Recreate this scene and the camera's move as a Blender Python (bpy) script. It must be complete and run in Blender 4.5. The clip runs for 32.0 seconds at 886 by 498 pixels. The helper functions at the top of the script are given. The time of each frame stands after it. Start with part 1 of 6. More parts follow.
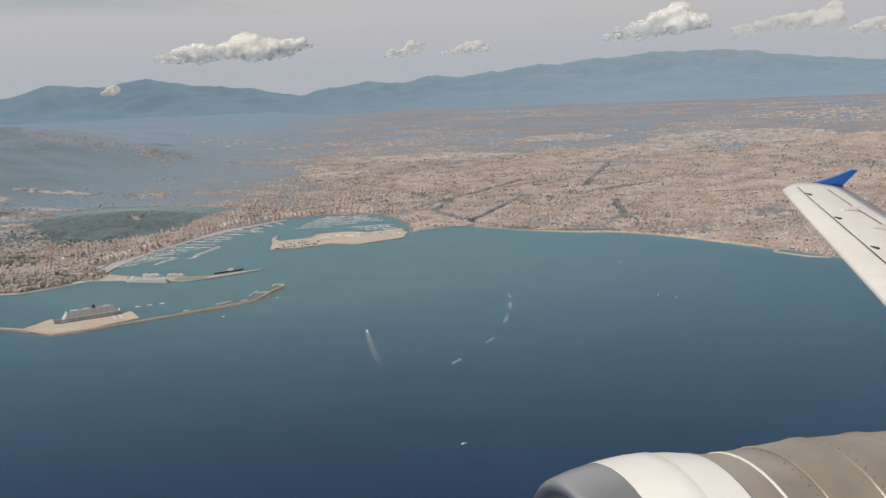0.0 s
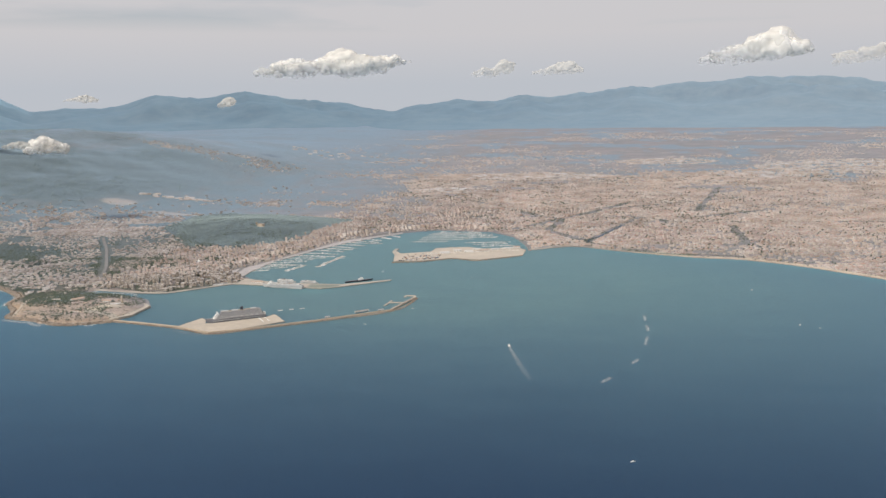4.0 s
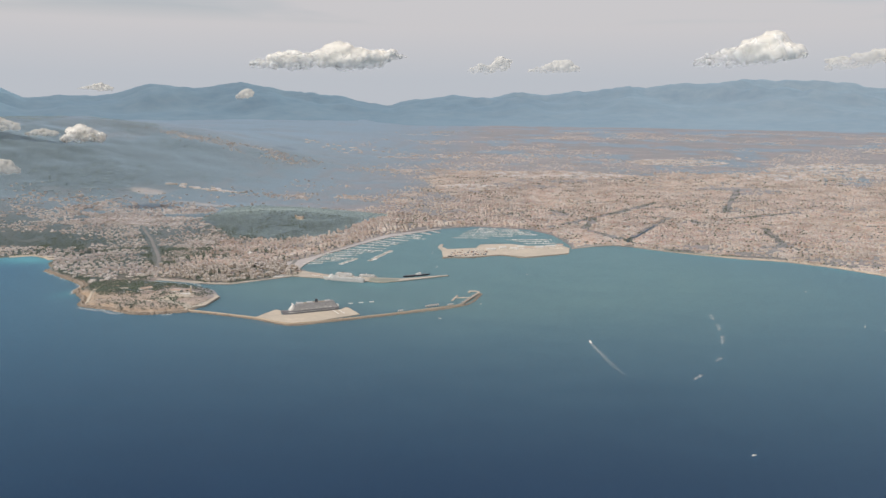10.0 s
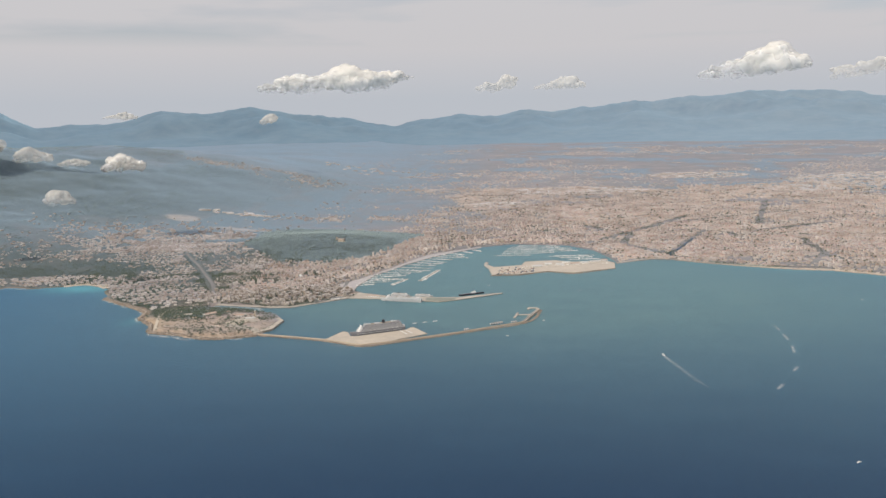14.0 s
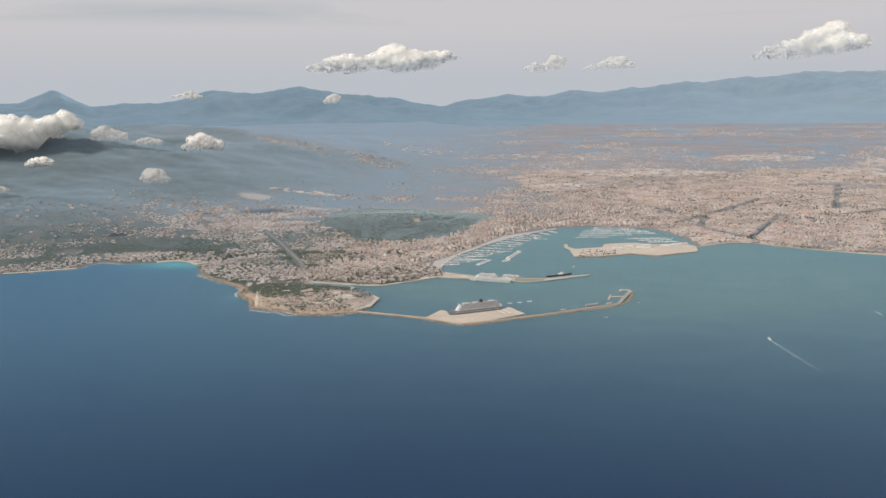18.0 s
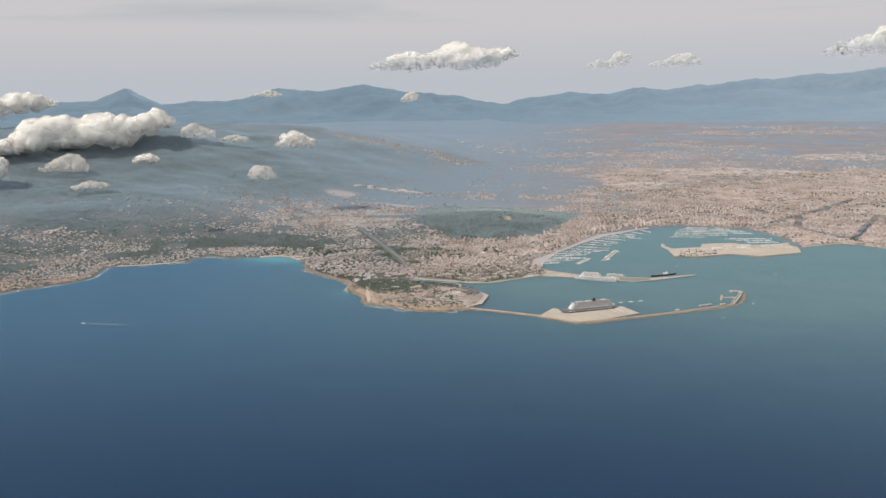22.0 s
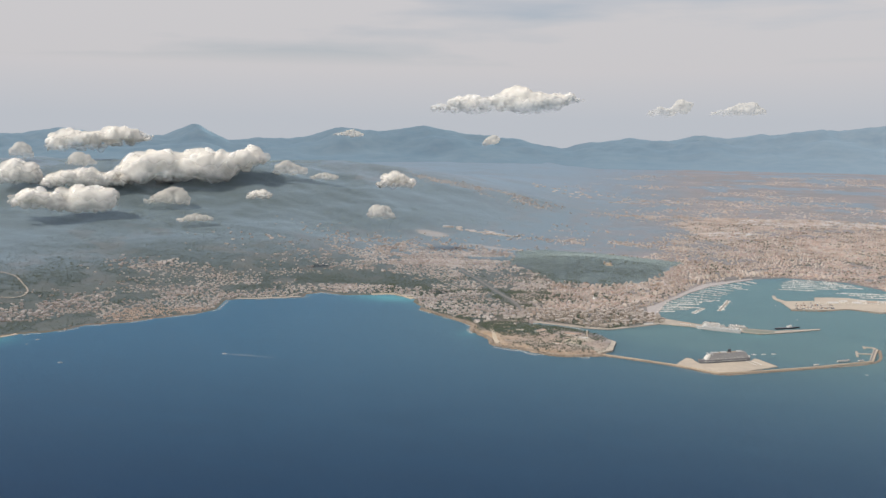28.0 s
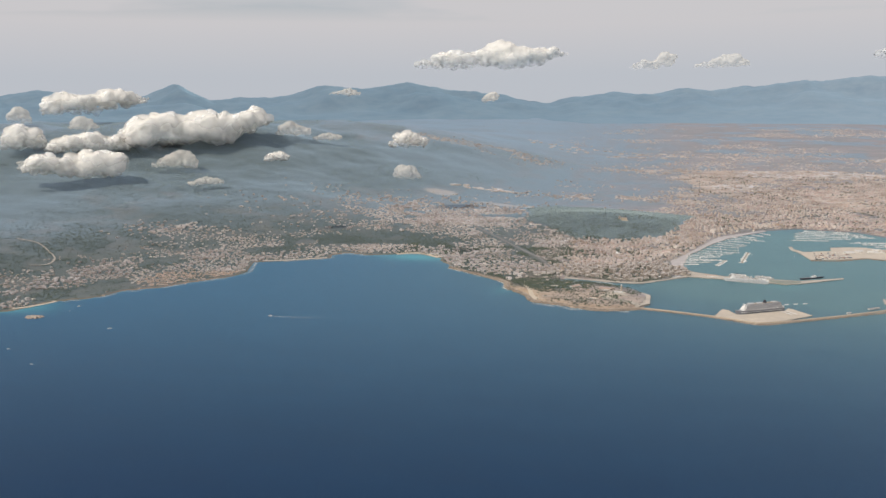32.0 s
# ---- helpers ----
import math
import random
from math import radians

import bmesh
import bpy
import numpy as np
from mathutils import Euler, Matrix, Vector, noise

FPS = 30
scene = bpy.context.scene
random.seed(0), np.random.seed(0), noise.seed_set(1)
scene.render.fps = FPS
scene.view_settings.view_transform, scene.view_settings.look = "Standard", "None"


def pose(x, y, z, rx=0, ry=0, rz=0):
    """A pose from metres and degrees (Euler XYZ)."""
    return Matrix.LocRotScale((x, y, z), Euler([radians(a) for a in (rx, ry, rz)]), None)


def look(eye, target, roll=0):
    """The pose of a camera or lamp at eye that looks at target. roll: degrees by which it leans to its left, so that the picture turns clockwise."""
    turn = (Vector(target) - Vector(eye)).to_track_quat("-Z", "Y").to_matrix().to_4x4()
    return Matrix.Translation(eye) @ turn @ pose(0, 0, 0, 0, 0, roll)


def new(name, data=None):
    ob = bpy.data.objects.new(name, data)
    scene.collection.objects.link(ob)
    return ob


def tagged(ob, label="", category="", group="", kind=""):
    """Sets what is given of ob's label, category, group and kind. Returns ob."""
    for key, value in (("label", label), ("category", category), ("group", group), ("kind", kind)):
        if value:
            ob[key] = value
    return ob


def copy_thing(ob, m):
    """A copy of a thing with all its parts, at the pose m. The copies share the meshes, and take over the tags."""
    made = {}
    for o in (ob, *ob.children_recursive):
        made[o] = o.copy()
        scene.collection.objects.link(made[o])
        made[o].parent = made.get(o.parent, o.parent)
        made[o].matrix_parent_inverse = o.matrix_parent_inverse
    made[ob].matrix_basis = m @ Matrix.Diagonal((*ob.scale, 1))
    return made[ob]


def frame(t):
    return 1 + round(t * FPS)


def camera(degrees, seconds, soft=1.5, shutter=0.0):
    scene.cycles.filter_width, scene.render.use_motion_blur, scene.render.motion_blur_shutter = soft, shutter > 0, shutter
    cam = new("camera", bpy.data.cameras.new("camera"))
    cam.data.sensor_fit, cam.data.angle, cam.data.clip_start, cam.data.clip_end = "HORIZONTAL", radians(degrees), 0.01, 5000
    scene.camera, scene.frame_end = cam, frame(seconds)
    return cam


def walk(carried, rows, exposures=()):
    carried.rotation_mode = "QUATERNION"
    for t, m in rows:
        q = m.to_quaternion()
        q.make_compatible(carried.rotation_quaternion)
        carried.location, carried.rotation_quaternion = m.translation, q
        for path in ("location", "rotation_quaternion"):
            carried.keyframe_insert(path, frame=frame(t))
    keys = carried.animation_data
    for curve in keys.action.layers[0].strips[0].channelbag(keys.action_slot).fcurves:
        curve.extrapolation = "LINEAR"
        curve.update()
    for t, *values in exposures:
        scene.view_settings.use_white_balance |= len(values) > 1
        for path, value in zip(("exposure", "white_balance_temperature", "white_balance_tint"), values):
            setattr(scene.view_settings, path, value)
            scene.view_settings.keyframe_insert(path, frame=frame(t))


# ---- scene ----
# One unit stands for ten metres throughout: the far range has to lie inside the lens's reach.
cam = camera(57.1, 32.0, soft=1.5)
PATH = [
    (0, (0.000, 0.000, 121.369), (-0.233, 196.033, 81.734), -2.48),
    (0.5, (-4.415, -1.306, 121.633), (-5.689, 194.838, 82.571), -2.77),
    (1, (-8.832, -2.591, 121.893), (-11.295, 190.955, 71.556), -0.99),
    (1.5, (-13.252, -3.855, 122.147), (-18.121, 187.483, 64.132), -0.12),
    (2, (-17.674, -5.101, 122.398), (-22.528, 187.948, 70.354), -0.59),
    (2.5, (-22.098, -6.328, 122.644), (-29.188, 187.527, 73.963), -1.14),
    (3, (-26.524, -7.538, 122.885), (-38.731, 187.658, 81.059), -1.39),
    (3.5, (-30.953, -8.732, 123.123), (-46.214, 187.631, 88.357), -1.15),
    (4, (-35.384, -9.911, 123.357), (-54.108, 186.142, 88.533), -0.96),
    (4.5, (-39.818, -11.076, 123.587), (-57.712, 184.988, 88.393), -0.30),
    (6.5, (-57.576, -15.618, 124.472), (-70.189, 181.143, 90.912), 0.55),
    (7, (-62.022, -16.729, 124.686), (-75.420, 179.949, 90.944), 0.44),
    (7.5, (-66.470, -17.832, 124.897), (-78.168, 178.898, 90.830), 0.78),
    (8, (-70.920, -18.929, 125.105), (-83.798, 177.616, 90.405), 0.63),
    (8.5, (-75.373, -20.020, 125.311), (-89.840, 176.300, 89.967), 1.24),
    (9, (-79.828, -21.107, 125.515), (-94.501, 175.004, 89.113), 0.69),
    (9.5, (-84.286, -22.190, 125.716), (-98.704, 173.923, 89.222), 1.03),
    (10, (-88.746, -23.271, 125.916), (-103.139, 172.935, 89.916), 0.43),
    (10.5, (-93.209, -24.351, 126.114), (-108.092, 172.151, 91.973), -0.26),
    (11, (-97.674, -25.430, 126.310), (-112.750, 170.934, 91.469), -0.34),
    (11.5, (-102.141, -26.510, 126.505), (-115.844, 170.295, 93.644), -0.41),
    (12, (-106.611, -27.592, 126.698), (-123.085, 169.645, 97.960), -1.24),
    (12.5, (-111.084, -28.677, 126.891), (-126.285, 168.827, 99.301), -0.60),
    (13, (-115.559, -29.766, 127.082), (-131.149, 167.367, 97.157), -1.18),
    (13.5, (-120.036, -30.860, 127.273), (-135.527, 166.083, 96.068), -1.15),
    (15.5, (-137.971, -35.305, 128.031), (-154.193, 161.064, 93.735), -1.69),
    (16, (-142.461, -36.439, 128.220), (-165.190, 158.920, 91.912), -1.72),
    (16.5, (-146.954, -37.585, 128.409), (-171.720, 157.723, 93.178), -2.11),
    (17, (-151.449, -38.743, 128.599), (-170.363, 157.274, 93.677), -1.14),
    (17.5, (-155.947, -39.914, 128.789), (-179.076, 156.199, 97.094), -1.61),
    (18, (-160.448, -41.100, 128.980), (-185.302, 154.050, 92.941), -0.92),
    (18.5, (-164.951, -42.301, 129.172), (-197.926, 150.854, 89.125), -1.57),
    (19, (-169.456, -43.519, 129.365), (-206.252, 149.307, 91.100), -1.90),
    (19.5, (-173.964, -44.755, 129.559), (-211.206, 148.255, 92.674), -2.37),
    (20, (-178.475, -46.009, 129.755), (-218.585, 146.377, 92.622), -2.10),
    (20.5, (-182.989, -47.282, 129.951), (-224.198, 145.054, 93.777), -1.71),
    (21, (-187.505, -48.577, 130.150), (-229.581, 143.454, 93.356), -1.66),
    (21.5, (-192.023, -49.893, 130.350), (-232.519, 142.655, 94.501), -1.23),
    (22, (-196.545, -51.232, 130.553), (-234.302, 141.765, 94.131), -0.97),
    (22.5, (-201.069, -52.595, 130.757), (-239.529, 140.086, 93.411), -0.90),
    (23, (-205.595, -53.983, 130.964), (-242.875, 138.801, 92.958), -0.63),
    (23.5, (-210.124, -55.397, 131.174), (-244.809, 137.482, 91.240), 0.42),
    (24, (-214.656, -56.838, 131.386), (-249.131, 136.131, 91.705), 0.44),
    (24.5, (-219.191, -58.307, 131.601), (-252.259, 134.614, 90.516), 0.74),
    (26.5, (-237.356, -64.486, 132.492), (-276.738, 128.727, 99.055), 0.06),
    (27, (-241.905, -66.111, 132.723), (-289.125, 125.562, 100.606), 0.18),
    (27.5, (-246.455, -67.771, 132.959), (-302.068, 122.134, 103.919), 0.43),
    (28, (-251.009, -69.466, 133.198), (-299.601, 122.717, 106.657), 0.57),
    (28.5, (-255.565, -71.198, 133.441), (-304.786, 121.053, 108.607), 0.64),
    (29, (-260.125, -72.968, 133.689), (-308.571, 119.625, 110.005), 0.74),
    (29.5, (-264.686, -74.776, 133.941), (-312.862, 117.833, 109.838), 0.89),
    (30, (-269.251, -76.623, 134.198), (-315.317, 116.375, 109.110), 1.35),
    (30.5, (-273.818, -78.512, 134.460), (-319.264, 114.413, 107.723), 1.29),
    (31, (-278.389, -80.442, 134.726), (-320.831, 112.494, 103.509), 0.36),
    (31.5, (-282.962, -82.415, 134.998), (-325.527, 109.995, 100.846), 0.02),
    (32, (-287.537, -84.432, 135.275), (-330.771, 107.323, 98.386), -0.39),
]
walk(cam, [(t, look(eye, target, roll)) for t, eye, target, roll in PATH],
     [(0.0, -0.17), (0.5, -0.12), (1.0, -0.05), (2.0, 0.12), (3.0, 0.10), (5.0, 0.04), (32.0, 0.04)])

# ---- light ----
SUN_AZ, SUN_EL = radians(222.0), radians(50.0)   # azimuth from +y towards +x
world = bpy.data.worlds.new("sky")
scene.world = world
world.use_nodes = True
wn, wl = world.node_tree.nodes, world.node_tree.links
wn.clear()
w_out = wn.new("ShaderNodeOutputWorld")
w_bg = wn.new("ShaderNodeBackground")
w_sky = wn.new("ShaderNodeTexSky")
w_sky.sky_type = "NISHITA"
w_sky.sun_disc = False
w_sky.sun_elevation, w_sky.sun_rotation = SUN_EL, SUN_AZ
w_sky.dust_density, w_sky.air_density, w_sky.altitude = 2.5, 1.0, 200.0
w_geo = wn.new("ShaderNodeTexCoord")
w_map = wn.new("ShaderNodeMapping")
w_map.inputs["Scale"].default_value = (1.6, 1.6, 11.0)
w_noise = wn.new("ShaderNodeTexNoise")
w_noise.inputs["Scale"].default_value = 1.5
w_noise.inputs["Detail"].default_value = 5.0
w_noise.inputs["Roughness"].default_value = 0.5
w_ramp = wn.new("ShaderNodeValToRGB")
w_ramp.color_ramp.elements[0].position, w_ramp.color_ramp.elements[1].position = 0.36, 0.54
w_ramp.color_ramp.elements[0].color, w_ramp.color_ramp.elements[1].color = (0.45, 0.45, 0.45, 1), (0.98, 0.98, 0.98, 1)
w_mix = wn.new("ShaderNodeMix")
w_mix.data_type = "RGBA"
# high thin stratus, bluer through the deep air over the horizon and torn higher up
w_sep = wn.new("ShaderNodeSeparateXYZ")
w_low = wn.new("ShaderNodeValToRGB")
# the last stop brightens the unseen sky overhead to fill the shadows
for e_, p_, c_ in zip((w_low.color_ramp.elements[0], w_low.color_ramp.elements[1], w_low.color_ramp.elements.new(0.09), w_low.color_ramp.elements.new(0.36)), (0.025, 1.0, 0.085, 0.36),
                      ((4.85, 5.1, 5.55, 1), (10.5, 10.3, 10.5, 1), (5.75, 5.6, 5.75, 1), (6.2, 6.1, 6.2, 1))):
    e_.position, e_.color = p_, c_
w_torn = wn.new("ShaderNodeValToRGB")
for e_, p_, c_ in zip((w_torn.color_ramp.elements[0], w_torn.color_ramp.elements[1], w_torn.color_ramp.elements.new(0.13), w_torn.color_ramp.elements.new(0.2)), (0.085, 0.32, 0.13, 0.2), (1, 1, 0, 0)):
    e_.position, e_.color = p_, (c_, c_, c_, 1)
w_max = wn.new("ShaderNodeMath")
w_max.operation = "MAXIMUM"
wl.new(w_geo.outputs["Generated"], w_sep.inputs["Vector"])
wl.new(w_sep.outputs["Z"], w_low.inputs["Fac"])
wl.new(w_sep.outputs["Z"], w_torn.inputs["Fac"])
wl.new(w_ramp.outputs["Color"], w_max.inputs[0])
wl.new(w_torn.outputs["Color"], w_max.inputs[1])
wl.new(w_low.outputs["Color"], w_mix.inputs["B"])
wl.new(w_geo.outputs["Generated"], w_map.inputs["Vector"])
wl.new(w_map.outputs["Vector"], w_noise.inputs["Vector"])
wl.new(w_noise.outputs["Fac"], w_ramp.inputs["Fac"])
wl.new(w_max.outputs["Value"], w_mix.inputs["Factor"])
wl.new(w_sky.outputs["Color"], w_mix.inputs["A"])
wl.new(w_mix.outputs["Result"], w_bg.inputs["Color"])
w_bg.inputs["Strength"].default_value = 0.100
wl.new(w_bg.outputs["Background"], w_out.inputs["Surface"])

sun_data = bpy.data.lights.new("sun", "SUN")
sun_data.energy, sun_data.angle, sun_data.color = 2.9, radians(4.0), (1.0, 0.93, 0.83)
sun = new("sun", sun_data)
sun_dir = Vector((math.sin(SUN_AZ) * math.cos(SUN_EL), math.cos(SUN_AZ) * math.cos(SUN_EL), math.sin(SUN_EL)))
sun.matrix_world = look(sun_dir * 500, (0, 0, 0))

# ---- materials ----


class Nodes:
    """A node material with a few shorthands."""

    def __init__(self, name, rough=0.8, metal=0.0, sheen=0.0, spec=0.3):
        self.mat = bpy.data.materials.new(name)
        self.mat.use_nodes = True
        self.n, self.l = self.mat.node_tree.nodes, self.mat.node_tree.links
        self.bsdf = self.n["Principled BSDF"]
        self.out = self.n["Material Output"]
        b = self.bsdf.inputs
        b["Roughness"].default_value, b["Metallic"].default_value = rough, metal
        b["Specular IOR Level"].default_value = spec
        # bluish sheen whitens faces seen at a grazing angle, imitating haze
        if sheen:
            b["Sheen Weight"].default_value, b["Sheen Roughness"].default_value = sheen, 0.5
            b["Sheen Tint"].default_value = (0.74, 0.79, 1.0, 1)
        self.coord = self.n.new("ShaderNodeTexCoord")

    def noise(self, scale, detail=4.0, rough=0.55, stretch=None, space="Object"):
        t = self.n.new("ShaderNodeTexNoise")
        t.inputs["Scale"].default_value, t.inputs["Detail"].default_value = scale, detail
        t.inputs["Roughness"].default_value = rough
        src = self.coord.outputs[space]
        if stretch:
            m = self.n.new("ShaderNodeMapping")
            m.inputs["Scale"].default_value = stretch
            self.l.new(src, m.inputs["Vector"])
            src = m.outputs["Vector"]
        self.l.new(src, t.inputs["Vector"])
        return t.outputs["Fac"]

    def ramp(self, fac, stops, constant=False):
        r = self.n.new("ShaderNodeValToRGB")
        el = r.color_ramp.elements
        while len(el) < len(stops):
            el.new(0.5)
        for e, (p, c) in zip(el, stops):
            e.position, e.color = p, (*c, 1) if len(c) == 3 else c
        if constant:
            r.color_ramp.interpolation = "CONSTANT"
        self.l.new(fac, r.inputs["Fac"])
        return r.outputs["Color"]

    def mix(self, fac, a, b, blend="MIX"):
        m = self.n.new("ShaderNodeMix")
        m.data_type, m.blend_type = "RGBA", blend
        for key, v in (("Factor", fac), ("A", a), ("B", b)):
            if hasattr(v, "is_linked"):
                self.l.new(v, m.inputs[key])
            else:
                m.inputs[key].default_value = v if key == "Factor" else (*v, 1)
        return m.outputs["Result"]

    def attr(self, name):
        a = self.n.new("ShaderNodeAttribute")
        a.attribute_name = name
        return a.outputs["Fac"]

    def island(self):
        return self.n.new("ShaderNodeNewGeometry").outputs["Random Per Island"]

    def object_random(self):
        return self.n.new("ShaderNodeObjectInfo").outputs["Random"]

    def base(self, colour):
        if hasattr(colour, "is_linked"):
            self.l.new(colour, self.bsdf.inputs["Base Color"])
        else:
            self.bsdf.inputs["Base Color"].default_value = (*colour, 1)
        return self

    def bump(self, height, strength, distance):
        b = self.n.new("ShaderNodeBump")
        b.inputs["Strength"].default_value, b.inputs["Distance"].default_value = strength, distance
        self.l.new(height, b.inputs["Height"])
        self.l.new(b.outputs["Normal"], self.bsdf.inputs["Normal"])
        return self


def worn(name, colour, rough=0.75, scale=1.2, vary=0.25, metal=0.0, sheen=0.0, big=0.12, relief=0.05):
    """A surface of one colour with grain, larger stains and fine relief."""
    k = Nodes(name, rough, metal, sheen)
    grain = k.noise(scale, 5.0)
    stain = k.noise(scale * big, 3.0)
    dark = tuple(c * (1 - vary) for c in colour)
    light = tuple(min(1.0, c * (1 + vary * 0.6)) for c in colour)
    c = k.mix(0.45, k.ramp(grain, [(0.3, dark), (0.7, light)]), k.ramp(stain, [(0.35, dark), (0.65, light)]))
    k.base(c).bump(grain, 0.25, relief)
    return k.mat


# weight of the sheen that stands in for haze on land and buildings
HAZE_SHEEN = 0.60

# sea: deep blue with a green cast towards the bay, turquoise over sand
# blue sheen stands in for haze and sky reflection on distant water
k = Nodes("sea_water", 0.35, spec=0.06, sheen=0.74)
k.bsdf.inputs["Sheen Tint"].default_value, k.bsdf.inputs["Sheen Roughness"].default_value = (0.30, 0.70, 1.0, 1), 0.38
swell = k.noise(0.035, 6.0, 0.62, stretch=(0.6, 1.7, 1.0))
# base colour lightened westward in place of haze and sun glitter
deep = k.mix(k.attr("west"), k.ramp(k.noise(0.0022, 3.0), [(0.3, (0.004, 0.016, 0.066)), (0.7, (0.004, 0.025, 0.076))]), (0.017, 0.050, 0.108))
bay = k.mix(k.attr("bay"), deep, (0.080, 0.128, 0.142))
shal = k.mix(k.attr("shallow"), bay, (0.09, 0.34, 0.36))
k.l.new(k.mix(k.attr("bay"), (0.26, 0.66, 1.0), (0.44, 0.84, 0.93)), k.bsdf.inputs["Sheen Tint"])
# sheen weight follows a y ramp: imitated haze grows with distance
k.l.new(k.ramp(k.attr("chop_and_haze"), [(0.0, (0.36,) * 3), (1.0, (0.78,) * 3)]), k.bsdf.inputs["Sheen Weight"])
k.base(k.mix(k.ramp(swell, [(0.36, (0.30,) * 3), (0.66, (0, 0, 0))]), shal, (0.005, 0.016, 0.05)))
chop_and_haze = k.noise(1.3, 6.0, 0.65, stretch=(1.0, 1.8, 1.0))
k.bump(chop_and_haze, 0.35, 0.35)
M_SEA = k.mat

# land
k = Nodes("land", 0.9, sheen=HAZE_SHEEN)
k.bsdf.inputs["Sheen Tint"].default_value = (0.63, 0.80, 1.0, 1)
vor = k.n.new("ShaderNodeTexVoronoi")
vor.inputs["Scale"].default_value = 0.028
vmap = k.n.new("ShaderNodeMapping")
vmap.inputs["Scale"].default_value = (1.0, 1.7, 0.0)
vmap.inputs["Rotation"].default_value = (0, 0, 0.5)
k.l.new(k.coord.outputs["Object"], vmap.inputs["Vector"])
k.l.new(vmap.outputs["Vector"], vor.inputs["Vector"])
sep = k.n.new("ShaderNodeSeparateColor")
k.l.new(vor.outputs["Color"], sep.inputs["Color"])
fields = k.ramp(sep.outputs["Red"], [(0.0, (0.15, 0.15, 0.10)), (0.22, (0.25, 0.19, 0.15)), (0.42, (0.12, 0.13, 0.09)),
                                     (0.6, (0.31, 0.22, 0.17)), (0.78, (0.18, 0.16, 0.12)), (0.92, (0.36, 0.29, 0.23))], True)
grain = k.noise(0.12, 6.0, 0.65)
fine = k.noise(0.9, 4.0)
fields = k.mix(0.55, fields, k.ramp(grain, [(0.35, (0.12, 0.115, 0.085)), (0.65, (0.27, 0.21, 0.165))]))
wood = k.mix(0.5, k.ramp(fine, [(0.35, (0.035, 0.052, 0.045)), (0.7, (0.085, 0.098, 0.072))]),
             k.ramp(grain, [(0.35, (0.042, 0.058, 0.05)), (0.7, (0.10, 0.108, 0.082))]))
town = k.mix(0.5, k.ramp(fine, [(0.35, (0.20, 0.175, 0.155)), (0.65, (0.36, 0.31, 0.27))]),
             k.ramp(grain, [(0.4, (0.17, 0.165, 0.135)), (0.65, (0.30, 0.26, 0.22))]))
mid = k.noise(0.13, 6.0, 0.7)
rock = k.mix(0.5, k.ramp(fine, [(0.3, (0.22, 0.16, 0.11)), (0.7, (0.60, 0.46, 0.33))]),
             k.ramp(mid, [(0.38, (0.13, 0.11, 0.08)), (0.46, (0.44, 0.31, 0.21)), (0.66, (0.64, 0.51, 0.38))]))
c = k.mix(k.attr("town"), fields, town)
c = k.mix(k.attr("wood"), c, wood)
c = k.mix(k.attr("rock"), c, rock)
k.base(c).bump(fine, 0.6, 0.4)
# imitated haze: more sheen on woods, less on the near western shore
wood_haze = k.n.new("ShaderNodeMapRange")
wood_haze.inputs["To Min"].default_value, wood_haze.inputs["To Max"].default_value = 0.56, 0.92
k.l.new(k.attr("wood"), wood_haze.inputs["Value"])
haze_weight = k.n.new("ShaderNodeMath")
haze_weight.operation = "MULTIPLY_ADD"
haze_weight.inputs[1].default_value = -0.5
k.l.new(k.attr("clear_air"), haze_weight.inputs[0])
k.l.new(wood_haze.outputs["Result"], haze_weight.inputs[2])
k.l.new(haze_weight.outputs["Value"], k.bsdf.inputs["Sheen Weight"])
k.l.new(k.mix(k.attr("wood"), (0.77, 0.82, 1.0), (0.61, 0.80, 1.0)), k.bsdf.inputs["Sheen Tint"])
M_LAND = k.mat

# far range: bare rock and forest; many kilometres of bright air put in as blue base, sheen and glow
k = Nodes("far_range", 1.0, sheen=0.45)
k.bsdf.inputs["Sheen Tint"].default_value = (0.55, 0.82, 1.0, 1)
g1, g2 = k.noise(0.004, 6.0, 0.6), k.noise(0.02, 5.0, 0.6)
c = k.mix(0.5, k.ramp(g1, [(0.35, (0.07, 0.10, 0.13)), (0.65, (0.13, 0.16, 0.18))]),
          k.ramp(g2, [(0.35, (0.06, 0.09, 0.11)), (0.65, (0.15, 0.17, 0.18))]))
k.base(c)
haze_glow = k.attr("far")
k.l.new(k.mix(haze_glow, (0.29, 0.54, 0.86), (0.54, 0.68, 0.86)), k.bsdf.inputs["Emission Color"])
k.l.new(k.ramp(haze_glow, [(0.0, (0.12,) * 3), (1.0, (0.24,) * 3)]), k.bsdf.inputs["Emission Strength"])
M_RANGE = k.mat

